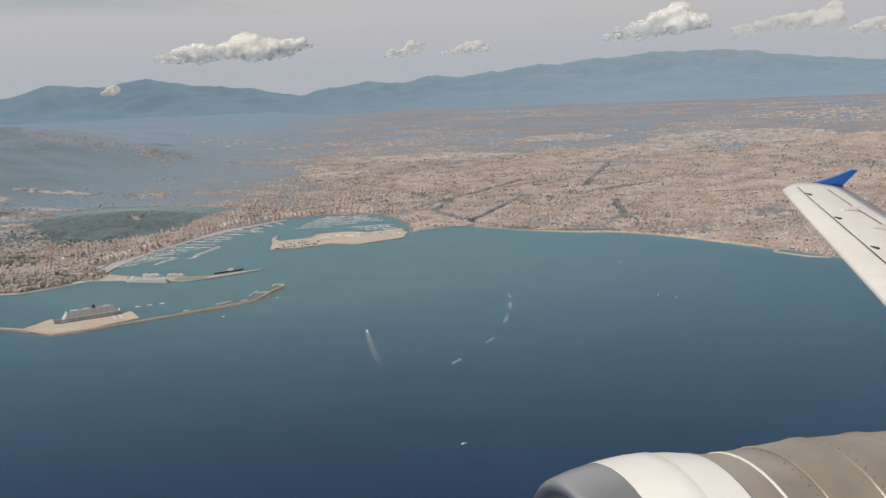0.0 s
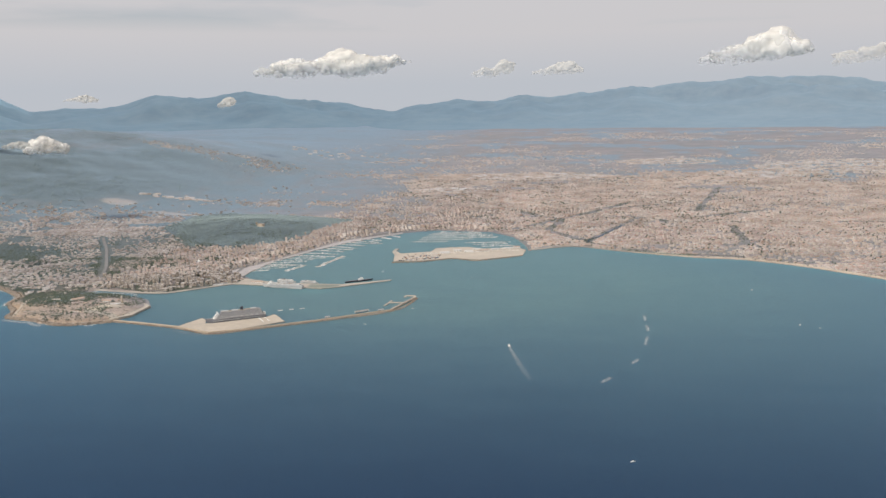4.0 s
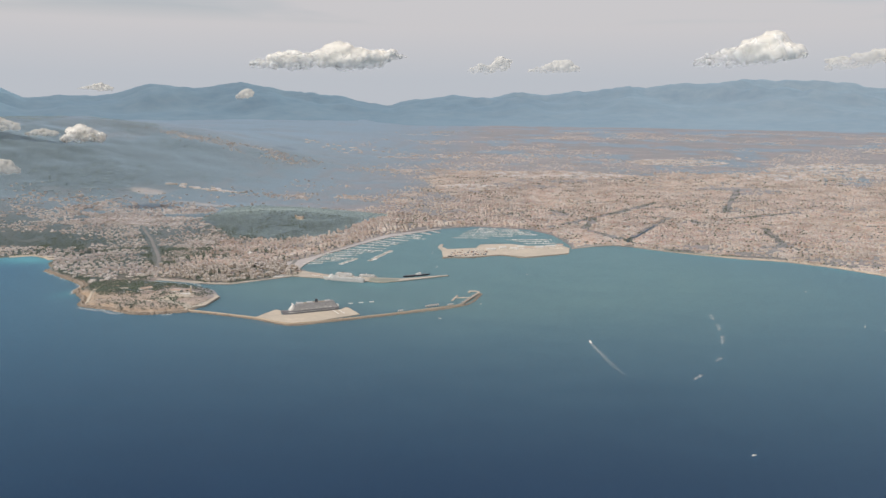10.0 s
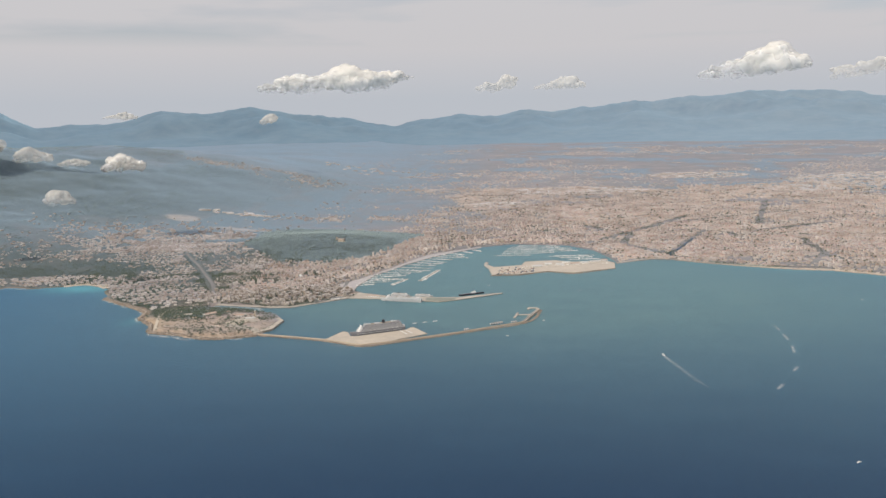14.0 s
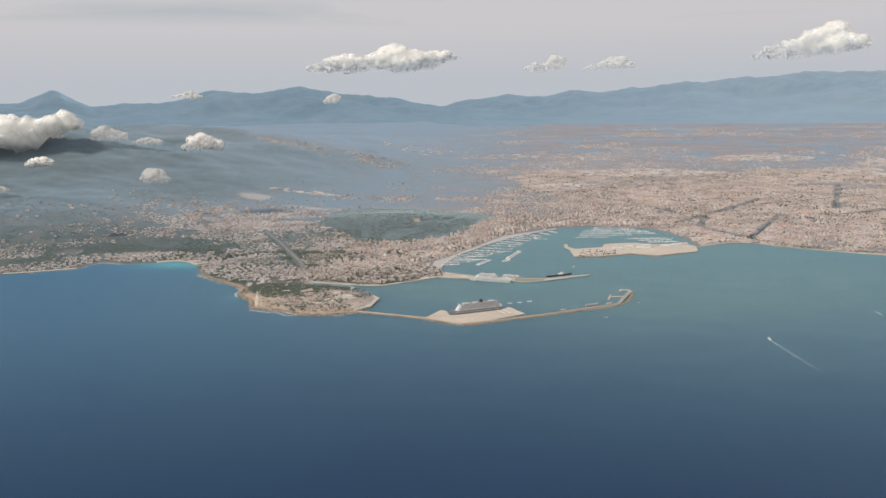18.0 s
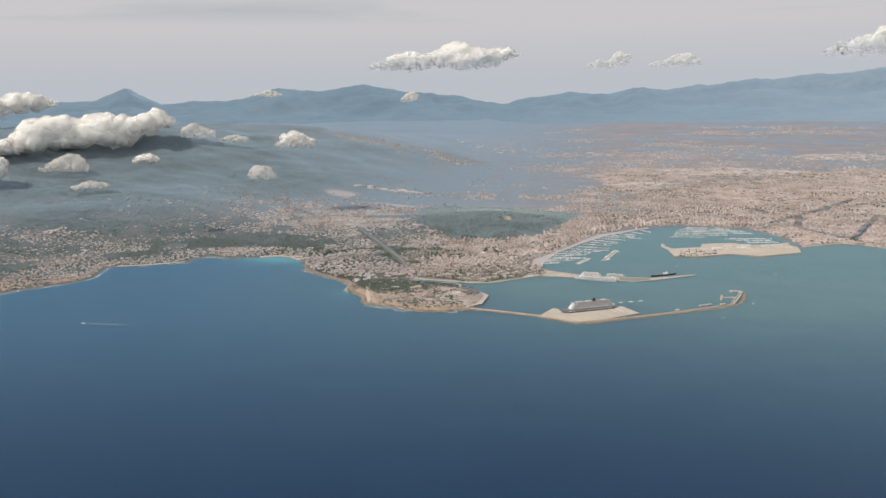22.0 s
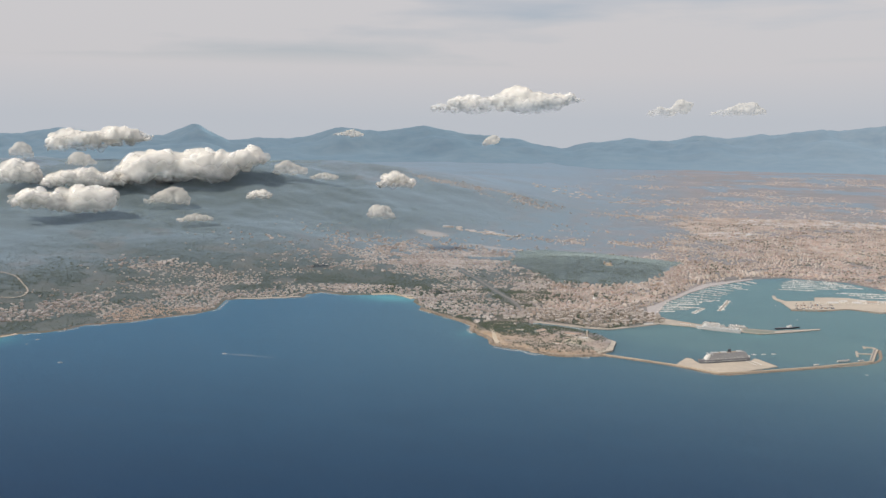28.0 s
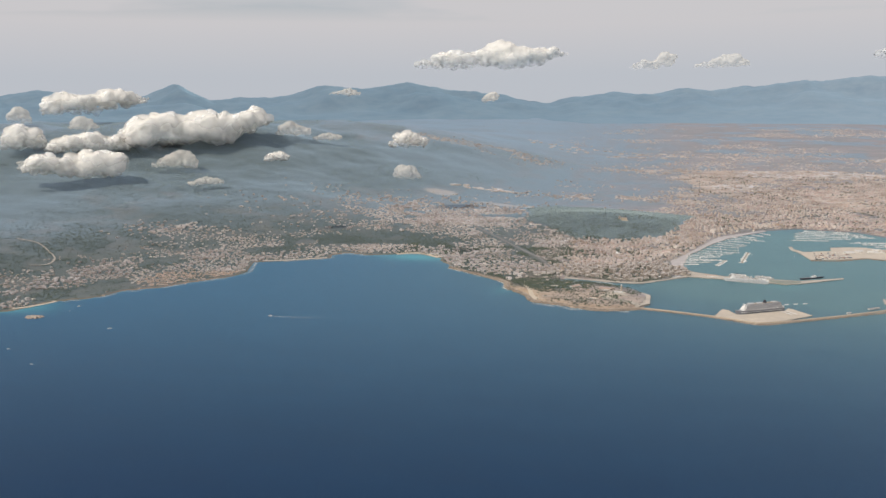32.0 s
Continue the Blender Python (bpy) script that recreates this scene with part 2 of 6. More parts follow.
# buildings of the joined town
def town_materials(tag, walls, roofs, lean, pale):
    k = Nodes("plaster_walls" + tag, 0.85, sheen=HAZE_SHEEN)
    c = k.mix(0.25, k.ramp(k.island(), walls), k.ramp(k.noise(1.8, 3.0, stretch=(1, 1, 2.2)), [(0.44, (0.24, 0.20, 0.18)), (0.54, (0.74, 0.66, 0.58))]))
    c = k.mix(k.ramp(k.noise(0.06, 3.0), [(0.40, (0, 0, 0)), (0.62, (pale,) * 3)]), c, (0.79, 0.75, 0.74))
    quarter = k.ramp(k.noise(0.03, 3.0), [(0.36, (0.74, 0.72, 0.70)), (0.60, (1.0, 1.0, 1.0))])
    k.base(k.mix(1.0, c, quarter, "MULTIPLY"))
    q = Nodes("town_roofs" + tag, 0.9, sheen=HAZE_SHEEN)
    c = q.mix(0.25, q.ramp(q.island(), roofs, True), q.ramp(q.noise(1.1, 4.0), [(0.35, (0.26, 0.19, 0.15)), (0.65, (0.64, 0.54, 0.46))]))
    c = q.mix(q.ramp(q.noise(0.045, 3.0), [(0.44, (0, 0, 0)), (0.62, (lean,) * 3)]), c, (0.56, 0.30, 0.19))
    quarter = q.ramp(q.noise(0.03, 3.0), [(0.36, (0.72, 0.69, 0.67)), (0.60, (1.0, 1.0, 1.0))])
    q.base(q.mix(1.0, c, quarter, "MULTIPLY"))
    return [k.mat, q.mat]


TOWN = town_materials("", [(0.0, (0.60, 0.46, 0.37)), (0.3, (0.70, 0.59, 0.49)), (0.55, (0.78, 0.70, 0.62)), (0.8, (0.56, 0.44, 0.36)), (1.0, (0.82, 0.77, 0.71))],
                      [(0.0, (0.52, 0.28, 0.18)), (0.2, (0.58, 0.41, 0.31)), (0.38, (0.64, 0.56, 0.48)), (0.55, (0.44, 0.32, 0.25)), (0.7, (0.76, 0.72, 0.67)), (0.86, (0.38, 0.35, 0.31))], 0.5, 0.35)
COASTAL = town_materials("_pale", [(0.0, (0.44, 0.37, 0.32)), (0.4, (0.64, 0.59, 0.53)), (0.65, (0.50, 0.42, 0.36)), (0.85, (0.74, 0.71, 0.68)), (1.0, (0.84, 0.82, 0.80))],
                         [(0.0, (0.44, 0.35, 0.29)), (0.25, (0.60, 0.55, 0.50)), (0.45, (0.40, 0.32, 0.27)), (0.68, (0.72, 0.69, 0.66)), (0.8, (0.36, 0.31, 0.28))], 0.1, 0.2)
M_WALL, M_ROOF = TOWN
k = Nodes("white_shed_roofs", 0.6, sheen=HAZE_SHEEN)
k.base(k.mix(0.3, k.ramp(k.island(), [(0.0, (0.72, 0.72, 0.72)), (0.5, (0.62, 0.58, 0.54)), (1.0, (0.80, 0.79, 0.76))]),
             k.ramp(k.noise(0.5, 4.0), [(0.35, (0.45, 0.44, 0.43)), (0.65, (0.78, 0.77, 0.75))])))
M_SHED = k.mat

# full pale sheen imitates haze over the distant pines
k = Nodes("pine_foliage", 0.95, sheen=1.0)
k.bsdf.inputs["Sheen Roughness"].default_value = 0.6
k.bsdf.inputs["Sheen Tint"].default_value = (0.76, 0.93, 0.96, 1)
k.base(k.mix(0.5, k.ramp(k.island(), [(0.0, (0.075, 0.105, 0.09)), (0.5, (0.10, 0.12, 0.095)), (1.0, (0.12, 0.13, 0.10))]),
             k.ramp(k.noise(2.5, 4.0), [(0.35, (0.075, 0.10, 0.085)), (0.65, (0.12, 0.13, 0.10))])))
M_PINE = k.mat

# darker, with less haze sheen than the pines
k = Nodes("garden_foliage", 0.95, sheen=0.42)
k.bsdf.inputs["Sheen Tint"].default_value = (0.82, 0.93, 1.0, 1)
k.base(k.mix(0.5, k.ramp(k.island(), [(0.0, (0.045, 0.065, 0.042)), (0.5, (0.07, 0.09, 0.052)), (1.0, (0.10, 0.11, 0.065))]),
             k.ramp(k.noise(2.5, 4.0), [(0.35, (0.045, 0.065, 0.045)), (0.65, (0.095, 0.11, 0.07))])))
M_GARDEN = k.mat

k = Nodes("one_plaster", 0.8, sheen=HAZE_SHEEN)
k.base(k.mix(0.3, k.ramp(k.object_random(), [(0.0, (0.74, 0.66, 0.57)), (0.3, (0.64, 0.49, 0.38)), (0.6, (0.80, 0.75, 0.69)), (1.0, (0.70, 0.57, 0.46))]),
             k.ramp(k.noise(2.0, 4.0), [(0.35, (0.40, 0.33, 0.27)), (0.65, (0.70, 0.62, 0.54))])))
M_PLASTER = k.mat
M_TILE = worn("terracotta_tiles", (0.50, 0.36, 0.27), 0.9, 3.0, 0.3, sheen=HAZE_SHEEN)
M_FLATROOF = worn("flat_roof_screed", (0.50, 0.44, 0.38), 0.9, 2.0, 0.25, sheen=HAZE_SHEEN)
M_SHADE = worn("shaded_glazing", (0.25, 0.235, 0.22), 0.4, 2.0, 0.3)
M_CONCRETE = worn("quay_concrete", (0.52, 0.455, 0.37), 0.9, 0.35, 0.22, sheen=0.3, big=0.2)
M_SAND = worn("sand_fill", (0.57, 0.49, 0.385), 0.95, 0.25, 0.18, sheen=0.3, big=0.2)
M_BEACH = worn("beach_sand", (0.60, 0.50, 0.38), 0.95, 0.6, 0.15, sheen=0.3)
M_ROCKS = worn("armour_rock", (0.40, 0.33, 0.26), 0.95, 1.0, 0.4, sheen=0.3)
M_ASPHALT = worn("road_asphalt", (0.23, 0.22, 0.205), 0.9, 0.6, 0.25, sheen=0.2)
M_PAVE = worn("pale_paving", (0.46, 0.41, 0.35), 0.9, 0.6, 0.2, sheen=0.2)
M_WHITE = worn("white_paint", (0.80, 0.79, 0.77), 0.45, 1.5, 0.08)
M_HULLGREY = worn("grey_ship_paint", (0.30, 0.30, 0.32), 0.5, 0.6, 0.2)
M_DARK = worn("dark_ship_paint", (0.06, 0.065, 0.08), 0.5, 0.6, 0.25)
M_DECK = worn("ship_deck", (0.38, 0.33, 0.28), 0.8, 1.0, 0.2)
M_BOATWHITE = worn("gelcoat_white", (0.82, 0.81, 0.79), 0.3, 2.0, 0.06)
M_PONTOON = worn("pontoon_planks", (0.44, 0.40, 0.35), 0.9, 2.0, 0.2)
M_GRASS = worn("dry_grass", (0.19, 0.20, 0.09), 0.95, 0.4, 0.3, sheen=HAZE_SHEEN)
M_CASTLE = worn("castle_stone", (0.52, 0.43, 0.33), 0.9, 1.0, 0.2, sheen=HAZE_SHEEN)

# broken white water
k = Nodes("foam", 0.7)
k.base((0.90, 0.92, 0.92))
holes = k.ramp(k.noise(1.6, 6.0, 0.7), [(0.48, (0, 0, 0)), (0.66, (1, 1, 1))])
edge = k.mix(1.0, holes, k.attr("dense"), "MULTIPLY")
k.l.new(edge, k.bsdf.inputs["Alpha"])
M_FOAM = k.mat

# cloud: bright droplets that scatter light inside, thin towards the base; vapour: loose shreds that let light through
def cloud_material(name, cover, depth, grain, edge, drift=0.6):
    k = Nodes(name, 1.0, spec=0.0)
    swirl = k.noise(grain, 3.0, 0.5)
    sep = k.n.new("ShaderNodeSeparateXYZ")
    k.l.new(k.coord.outputs["Object"], sep.inputs["Vector"])
    low, lean = k.n.new("ShaderNodeMath"), k.n.new("ShaderNodeMath")
    low.operation, lean.operation = "MULTIPLY", "MULTIPLY_ADD"
    low.inputs[1].default_value, lean.inputs[1].default_value = drift, 0.7
    k.l.new(swirl, low.inputs[0])
    k.l.new(sep.outputs["Z"], lean.inputs[0])
    k.l.new(low.outputs["Value"], lean.inputs[2])
    body = k.ramp(lean.outputs["Value"], [(edge, (0, 0, 0)), (edge + 0.42, (cover,) * 3)])
    if depth:
        k.base((0.99, 0.955, 0.89))
        b = k.bsdf.inputs
        b["Subsurface Weight"].default_value, b["Subsurface Scale"].default_value = 1.0, depth
        b["Subsurface Radius"].default_value = (1, 1, 1)
        k.bump(k.noise(3.0, 4.0, 0.5), 0.15, 0.2)
        k.l.new(body, b["Alpha"])
        return k.mat
    clear, front, back = k.n.new("ShaderNodeBsdfTransparent"), k.n.new("ShaderNodeBsdfDiffuse"), k.n.new("ShaderNodeBsdfTranslucent")
    front.inputs["Color"].default_value = back.inputs["Color"].default_value = (0.97, 0.94, 0.89, 1)
    both, seen = k.n.new("ShaderNodeMixShader"), k.n.new("ShaderNodeMixShader")
    k.l.new(front.outputs["BSDF"], both.inputs[1])
    k.l.new(back.outputs["BSDF"], both.inputs[2])
    k.l.new(body, seen.inputs["Fac"])
    k.l.new(clear.outputs["BSDF"], seen.inputs[1])
    k.l.new(both.outputs["Shader"], seen.inputs[2])
    k.l.new(seen.outputs["Shader"], k.out.inputs["Surface"])
    return k.mat


M_CLOUD, M_FARCLOUD = cloud_material("cumulus", 0.88, 34.0, 1.4, 0.30), cloud_material("far_cumulus", 0.82, 130.0, 1.4, 0.30)
M_VEIL, M_THIN = cloud_material("vapour", 0.34, 0, 1.5, 0.42, 0.7), cloud_material("thin_cloud", 0.60, 0, 1.3, 0.42, 0.9)

# ---- mesh helpers ----


def mesh(name, verts, faces, mats, index=None, smooth=False):
    me = bpy.data.meshes.new(name)
    me.from_pydata(verts if isinstance(verts, list) else verts.tolist(), [], faces if isinstance(faces, list) else faces.tolist())
    for m in (mats if isinstance(mats, (list, tuple)) else [mats]):
        me.materials.append(m)
    if index is not None:
        me.polygons.foreach_set("material_index", np.asarray(index, np.int32))
    if smooth:
        me.polygons.foreach_set("use_smooth", np.ones(len(me.polygons), bool))
    me.update()
    return me


def attribute(me, name, values):
    a = me.attributes.new(name, "FLOAT", "POINT")
    a.data.foreach_set("value", np.asarray(values, np.float32))


def part(name, bm, material, parent, label=""):
    me = bpy.data.meshes.new(name)
    bm.to_mesh(me)
    bm.free()
    me.materials.append(material)
    ob = new(name, me)
    ob.parent = parent
    return tagged(ob, label) if label else ob


def empty(name, m=None):
    ob = new(name)
    if m is not None:
        ob.matrix_basis = m
    return ob


def box(bm, cx, cy, z0, sx, sy, sz, bevel=0.0, turn=0.0, top=1.0):
    """A box on z0; top below 1 tapers it."""
    m = Matrix.Translation((cx, cy, z0 + sz / 2)) @ Matrix.Rotation(turn, 4, "Z") @ Matrix.Diagonal((sx, sy, sz, 1))
    vs = bmesh.ops.create_cube(bm, size=1.0, matrix=m)["verts"]
    if top != 1.0:
        for v in vs:
            if v.co.z > z0 + sz / 2:
                v.co.x, v.co.y = cx + (v.co.x - cx) * top, cy + (v.co.y - cy) * top
    if bevel:
        es = list({e for v in vs for e in v.link_edges})
        bmesh.ops.bevel(bm, geom=es, offset=bevel, segments=1, affect="EDGES")


def tube(bm, a, b, r0, r1=None, n=8):
    a, b = Vector(a), Vector(b)
    d = b - a
    m = Matrix.Translation((a + b) / 2) @ d.to_track_quat("Z", "Y").to_matrix().to_4x4()
    bmesh.ops.create_cone(bm, cap_ends=True, segments=n, radius1=r0, radius2=r0 if r1 is None else r1, depth=d.length, matrix=m)


def prism(bm, pts, z0, z1):
    """A plan outline raised from z0 to z1."""
    lo = [bm.verts.new((x, y, z0)) for x, y in pts]
    hi = [bm.verts.new((x, y, z1)) for x, y in pts]
    bm.faces.new(hi)
    bm.faces.new(lo[::-1])
    for i in range(len(pts)):
        j = (i + 1) % len(pts)
        bm.faces.new((lo[i], lo[j], hi[j], hi[i]))
    bmesh.ops.recalc_face_normals(bm, faces=bm.faces)


def spline(pts, n):
    """A smooth line through plan points, n steps between two."""
    p = np.array([pts[0], *pts, pts[-1]], float)
    out = []
    for i in range(1, len(p) - 2):
        for s in np.linspace(0, 1, n, endpoint=False):
            a, b, c, d = p[i - 1], p[i], p[i + 1], p[i + 2]
            out.append(0.5 * (2 * b + (c - a) * s + (2 * a - 5 * b + 4 * c - d) * s**2 + (3 * b - a - 3 * c + d) * s**3))
    return np.array(out + [p[-1]])


def lattice(ix, iy, seed):
    h = np.sin(ix * 127.1 + iy * 311.7 + seed * 74.7) * 43758.5453
    return h - np.floor(h)


def vnoise(x, y, seed=0):
    ix, iy = np.floor(x), np.floor(y)
    u, v = x - ix, y - iy
    u, v = u * u * (3 - 2 * u), v * v * (3 - 2 * v)
    a, b = lattice(ix, iy, seed), lattice(ix + 1, iy, seed)
    c, d = lattice(ix, iy + 1, seed), lattice(ix + 1, iy + 1, seed)
    return a + (b - a) * u + (c - a) * v + (a - b - c + d) * u * v


def fbm(x, y, octaves=4, seed=0):
    t, amp, tot = 0, 1.0, 0
    for o in range(octaves):
        t, tot = t + amp * vnoise(x * 2**o, y * 2**o, seed + o), tot + amp
        amp *= 0.5
    return t / tot


def signed_distance(x, y, pts):
    """Distance to a plan outline, positive inside."""
    p = np.asarray(pts, float)
    q = np.roll(p, -1, 0)
    best, inside = np.full(x.shape, 1e9), np.zeros(x.shape, bool)
    for (ax, ay), (bx, by) in zip(p, q):
        ex, ey = bx - ax, by - ay
        t = np.clip(((x - ax) * ex + (y - ay) * ey) / (ex * ex + ey * ey + 1e-9), 0, 1)
        best = np.minimum(best, (x - ax - t * ex) ** 2 + (y - ay - t * ey) ** 2)
        if ay != by:
            hit = ((ay > y) != (by > y)) & (x < ex * (y - ay) / (by - ay) + ax)
            inside ^= hit
    return np.where(inside, 1, -1) * np.sqrt(best)


def smooth(a, b, v):
    t = np.clip((v - a) / (b - a), 0, 1)
    return t * t * (3 - 2 * t)


# ---- the plan of the coast ----
COAST_WEST = [(-1300, -150), (-900, 130), (-760, 275), (-680, 351), (-669, 363), (-661, 383), (-647, 391), (-638, 409), (-634, 420), (-612, 436),
              (-598, 455), (-581, 476), (-579, 502), (-588, 530), (-566, 539), (-533, 558), (-535, 573), (-527, 584), (-504, 577),
              (-481, 586), (-465, 594), (-438, 577), (-423, 543), (-404, 526), (-384, 510), (-371, 497), (-366, 479), (-352, 462)]
COAST_HEADLAND = [(-345, 445), (-326, 440), (-304, 430), (-287, 434), (-275, 440), (-270, 452), (-268, 473), (-280, 494), (-296, 502), (-310, 507), (-330, 511),
                  (-330, 518), (-317, 521), (-294, 510), (-275, 510), (-259, 523), (-234, 543)]
COAST_MARINA = [(-234, 563), (-254, 584), (-240, 612), (-220, 663), (-198, 723), (-171, 749), (-149, 773), (-116, 790), (-63, 778), (-41, 747), (-30, 700)]
COAST_EAST = [(-28, 675), (-12, 686), (8, 695), (22, 691), (46, 674), (81, 655), (107, 643), (137, 636), (160, 621), (178, 605), (193, 588),
              (208, 571), (222, 554), (234, 546), (253, 519), (273, 490), (330, 430), (450, 320), (700, 170), (1300, -50)]


def rugged(pts, size, seed, rounds=3):
    """A rocky shore: the plan line with smaller coves and points."""
    rng = random.Random(seed)
    for _ in range(rounds):
        out = []
        for (ax, ay), (bx, by) in zip(pts, pts[1:]):
            n = math.hypot(bx - ax, by - ay)
            k = rng.uniform(-size, size) * min(1, n / 12)
            out += [(ax, ay), ((ax + bx) / 2 - (by - ay) / n * k, (ay + by) / 2 + (bx - ax) / n * k)]
        pts, size = out + [pts[-1]], size * 0.6
    return pts


COAST_WEST = COAST_WEST[:3] + rugged(COAST_WEST[3:13], 3.0, 1) + rugged(COAST_WEST[13:21], 2.0, 2, 2) + rugged(COAST_WEST[21:], 4.0, 3)
COAST_HEADLAND = rugged(COAST_HEADLAND[:4], 5.0, 4) + COAST_HEADLAND[4:]
COAST = COAST_WEST + COAST_HEADLAND + COAST_MARINA + COAST_EAST
LAND_OUTLINE = COAST + [(4200, -400), (4200, 5200), (-4200, 5200), (-4200, -400)]
BELLVER = [(-389, 759), (-397, 866), (-364, 899), (-301, 885), (-212, 856), (-223, 793), (-249, 704), (-288, 682), (-332, 689)]


def bump2(x, y, cx, cy, rx, ry, turn=0.0):
    c, s = math.cos(turn), math.sin(turn)
    u, v = ((x - cx) * c + (y - cy) * s) / rx, (-(x - cx) * s + (y - cy) * c) / ry
    return np.exp(-(u * u + v * v))


def height(x, y, d=None):
    """The ground's height over the sea; d: distance inland."""
    if d is None:
        d = signed_distance(x, y, LAND_OUTLINE)
    shore = np.clip(d * 0.35, -2.5, 0.35)
    inland = smooth(4, 40, d)
    z = shore + inland * 0.4 + 0.021 * np.clip(d - 120, 0, 1600)
    z = z + smooth(0.3, 5, d) * 2.6 * bump2(x, y, -318, 466, 56, 36, -0.25) * (0.6 + 0.8 * fbm(x * 0.06, y * 0.06, 3, 5))
    z = z + inland * 2.5 * bump2(x, y, -395, 560, 45, 45)
    z = z + inland * 11.0 * bump2(x, y, -310, 785, 85, 70)
    west = smooth(-420, -760, x)
    z = z + west * smooth(10, 260, d) * (14 + 6 * (fbm(x * 0.008, y * 0.008, 4, 3) - 0.5) * 2)
    # the wooded ridge behind the western suburbs
    rough = fbm(x * 0.006, y * 0.006, 5, 11) - 0.5
    crest_y = np.interp(x, [-2200, -1500, -1050, -850, -700, -450, -250], [700, 820, 1000, 1120, 1260, 1420, 1600])
    crest_z = np.interp(x, [-2200, -1500, -1150, -930, -800, -700, -600, -480, -400, -300], [66, 66, 74, 76, 68, 58, 48, 31, 14, 2])
    off = (y - crest_y) / np.where(y < crest_y, 330, 500)
    z = z + inland * crest_z * np.exp(-off * off) * (1 + 0.3 * rough) + west * smooth(60, 300, d) * 8 * rough
    z = z + smooth(200, 900, d) * 3.0 * (fbm(x * 0.004, y * 0.004, 4, 21) - 0.5)
    return z


def avenues(x, y):
    """0 on the dry torrent and the tree-lined avenues through the town, 1 off them."""
    u = 1.0
    for ax, ay, bx, by, half in ((24, 715, 67, 814, 2.6), (67, 814, 92, 865, 2.2), (20, 725, -8, 784, 4.0), (-8, 784, 10, 852, 3.2), (92, 865, 123, 829, 2.5), (123, 829, 330, 815, 1.8),
                                 (161, 706, 172, 800, 3.6), (160, 903, 235, 1125, 3.0), (158, 864, 230, 900, 3.2), (-25, 812, 93, 975, 4.0), (26, 712, 72, 662, 2.5), (72, 662, 140, 642, 1.5), (-437, 735, -389, 649, 3.4), (-389, 649, -345, 556, 3.4),
                                 (-120, 900, 60, 1000, 2.0), (10, 852, -90, 1010, 2.0), (60, 930, 240, 1010, 1.8), (-150, 815, -60, 905, 1.6)):
        ex, ey = bx - ax, by - ay
        t = np.clip(((x - ax) * ex + (y - ay) * ey) / (ex * ex + ey * ey), 0, 1)
        u = u * smooth(half, half + 2.5, np.hypot(x - ax - t * ex, y - ay - t * ey))
    return u


def density(x, y, d):
    """How closely an area is built up, 0 to 1, and how tall."""
    n1, n2 = fbm(x * 0.012, y * 0.012, 3, 31), fbm(x * 0.035, y * 0.035, 3, 47)
    core = smooth(-260, -150, x + 160 * (n1 - 0.5)) * smooth(2, 8, d) * (1 - smooth(330, 860, d + 260 * (n1 - 0.5)))
    core = core * (0.26 + 0.5 * smooth(0.36, 0.50, n1) + 0.4 * (smooth(0.38, 0.55, n2) - 0.5))
    spread = smooth(-400, -230, x) * smooth(300, 420, d) * (1 - smooth(800, 1150, d)) * smooth(0.46, 0.56, n1) * (0.3 + 0.45 * smooth(-330, -120, x)) * (0.35 + 0.65 * smooth(0.42, 0.54, n2))
    front = (1 - smooth(-215, -160, x)) * smooth(-345, -320, x) * smooth(2, 7, d) * smooth(500, 520, y) * (1 - smooth(840, 900, y)) * (0.25 + 0.45 * smooth(0.40, 0.54, n2))
    west = (1 - smooth(-350, -320, x)) * smooth(2, 9, d) * (1 - smooth(0, 80, d - np.where(x < -520, 55, 140))) * smooth(0.38, 0.52, n2) * 0.62
    shore = (1 - smooth(-420, -400, x)) * smooth(-640, -600, x) * smooth(1, 4, d) * (1 - smooth(26, 46, d)) * (0.3 + 0.45 * smooth(0.36, 0.5, n2))
    genova = bump2(x, y, -470, 775, 115, 75) * smooth(0.32, 0.46, n2) * 1.0 + bump2(x, y, -635, 608, 32, 7) * 0.9 + bump2(x, y, -700, 610, 45, 24) * 0.5 + (bump2(x, y, -595, 1286, 50, 20) + bump2(x, y, -468, 1300, 62, 34)) * 0.5 * smooth(0.38, 0.54, n2)
    genova = genova + bump2(x, y, -310, 985, 95, 20) * 0.5 * smooth(0.36, 0.5, n2) + bump2(x, y, -252, 1350, 60, 60) * 0.5
    far = smooth(700, 1000, d) * (1 - smooth(1500, 2200, d)) * smooth(-500, -200, x) * smooth(0.5, 0.66, n1) * 0.5
    bell = signed_distance(x, y, BELLVER)
    u = np.maximum.reduce([core, spread, front, west, shore, genova, far]) * (1 - smooth(-4, 4, bell))
    head = bump2(x, y, -318, 466, 52, 32, -0.25)
    u = u * (1 - smooth(0.25, 0.5, head))
    park = 0.35 * bump2(x, y, -398, 548, 34, 26) + bump2(x, y, -512, 676, 42, 24) + bump2(x, y, -545, 640, 38, 22) + bump2(x, y, -470, 640, 26, 18)
    u = u * (1 - smooth(0.3, 0.6, park))
    return u * avenues(x, y)


# ---- ground sheet ----
def steps(dense0, dense1, step, lo, hi, grow):
    mid = list(np.arange(dense0, dense1 + step, step))
    a, s = [], step
    v = dense0
    while v > lo:
        s *= grow
        v -= s
        a.append(v)
    b, s = [], step
    v = mid[-1]
    while v < hi:
        s *= grow
        v += s
        b.append(v)
    return np.array(a[::-1] + mid + b)


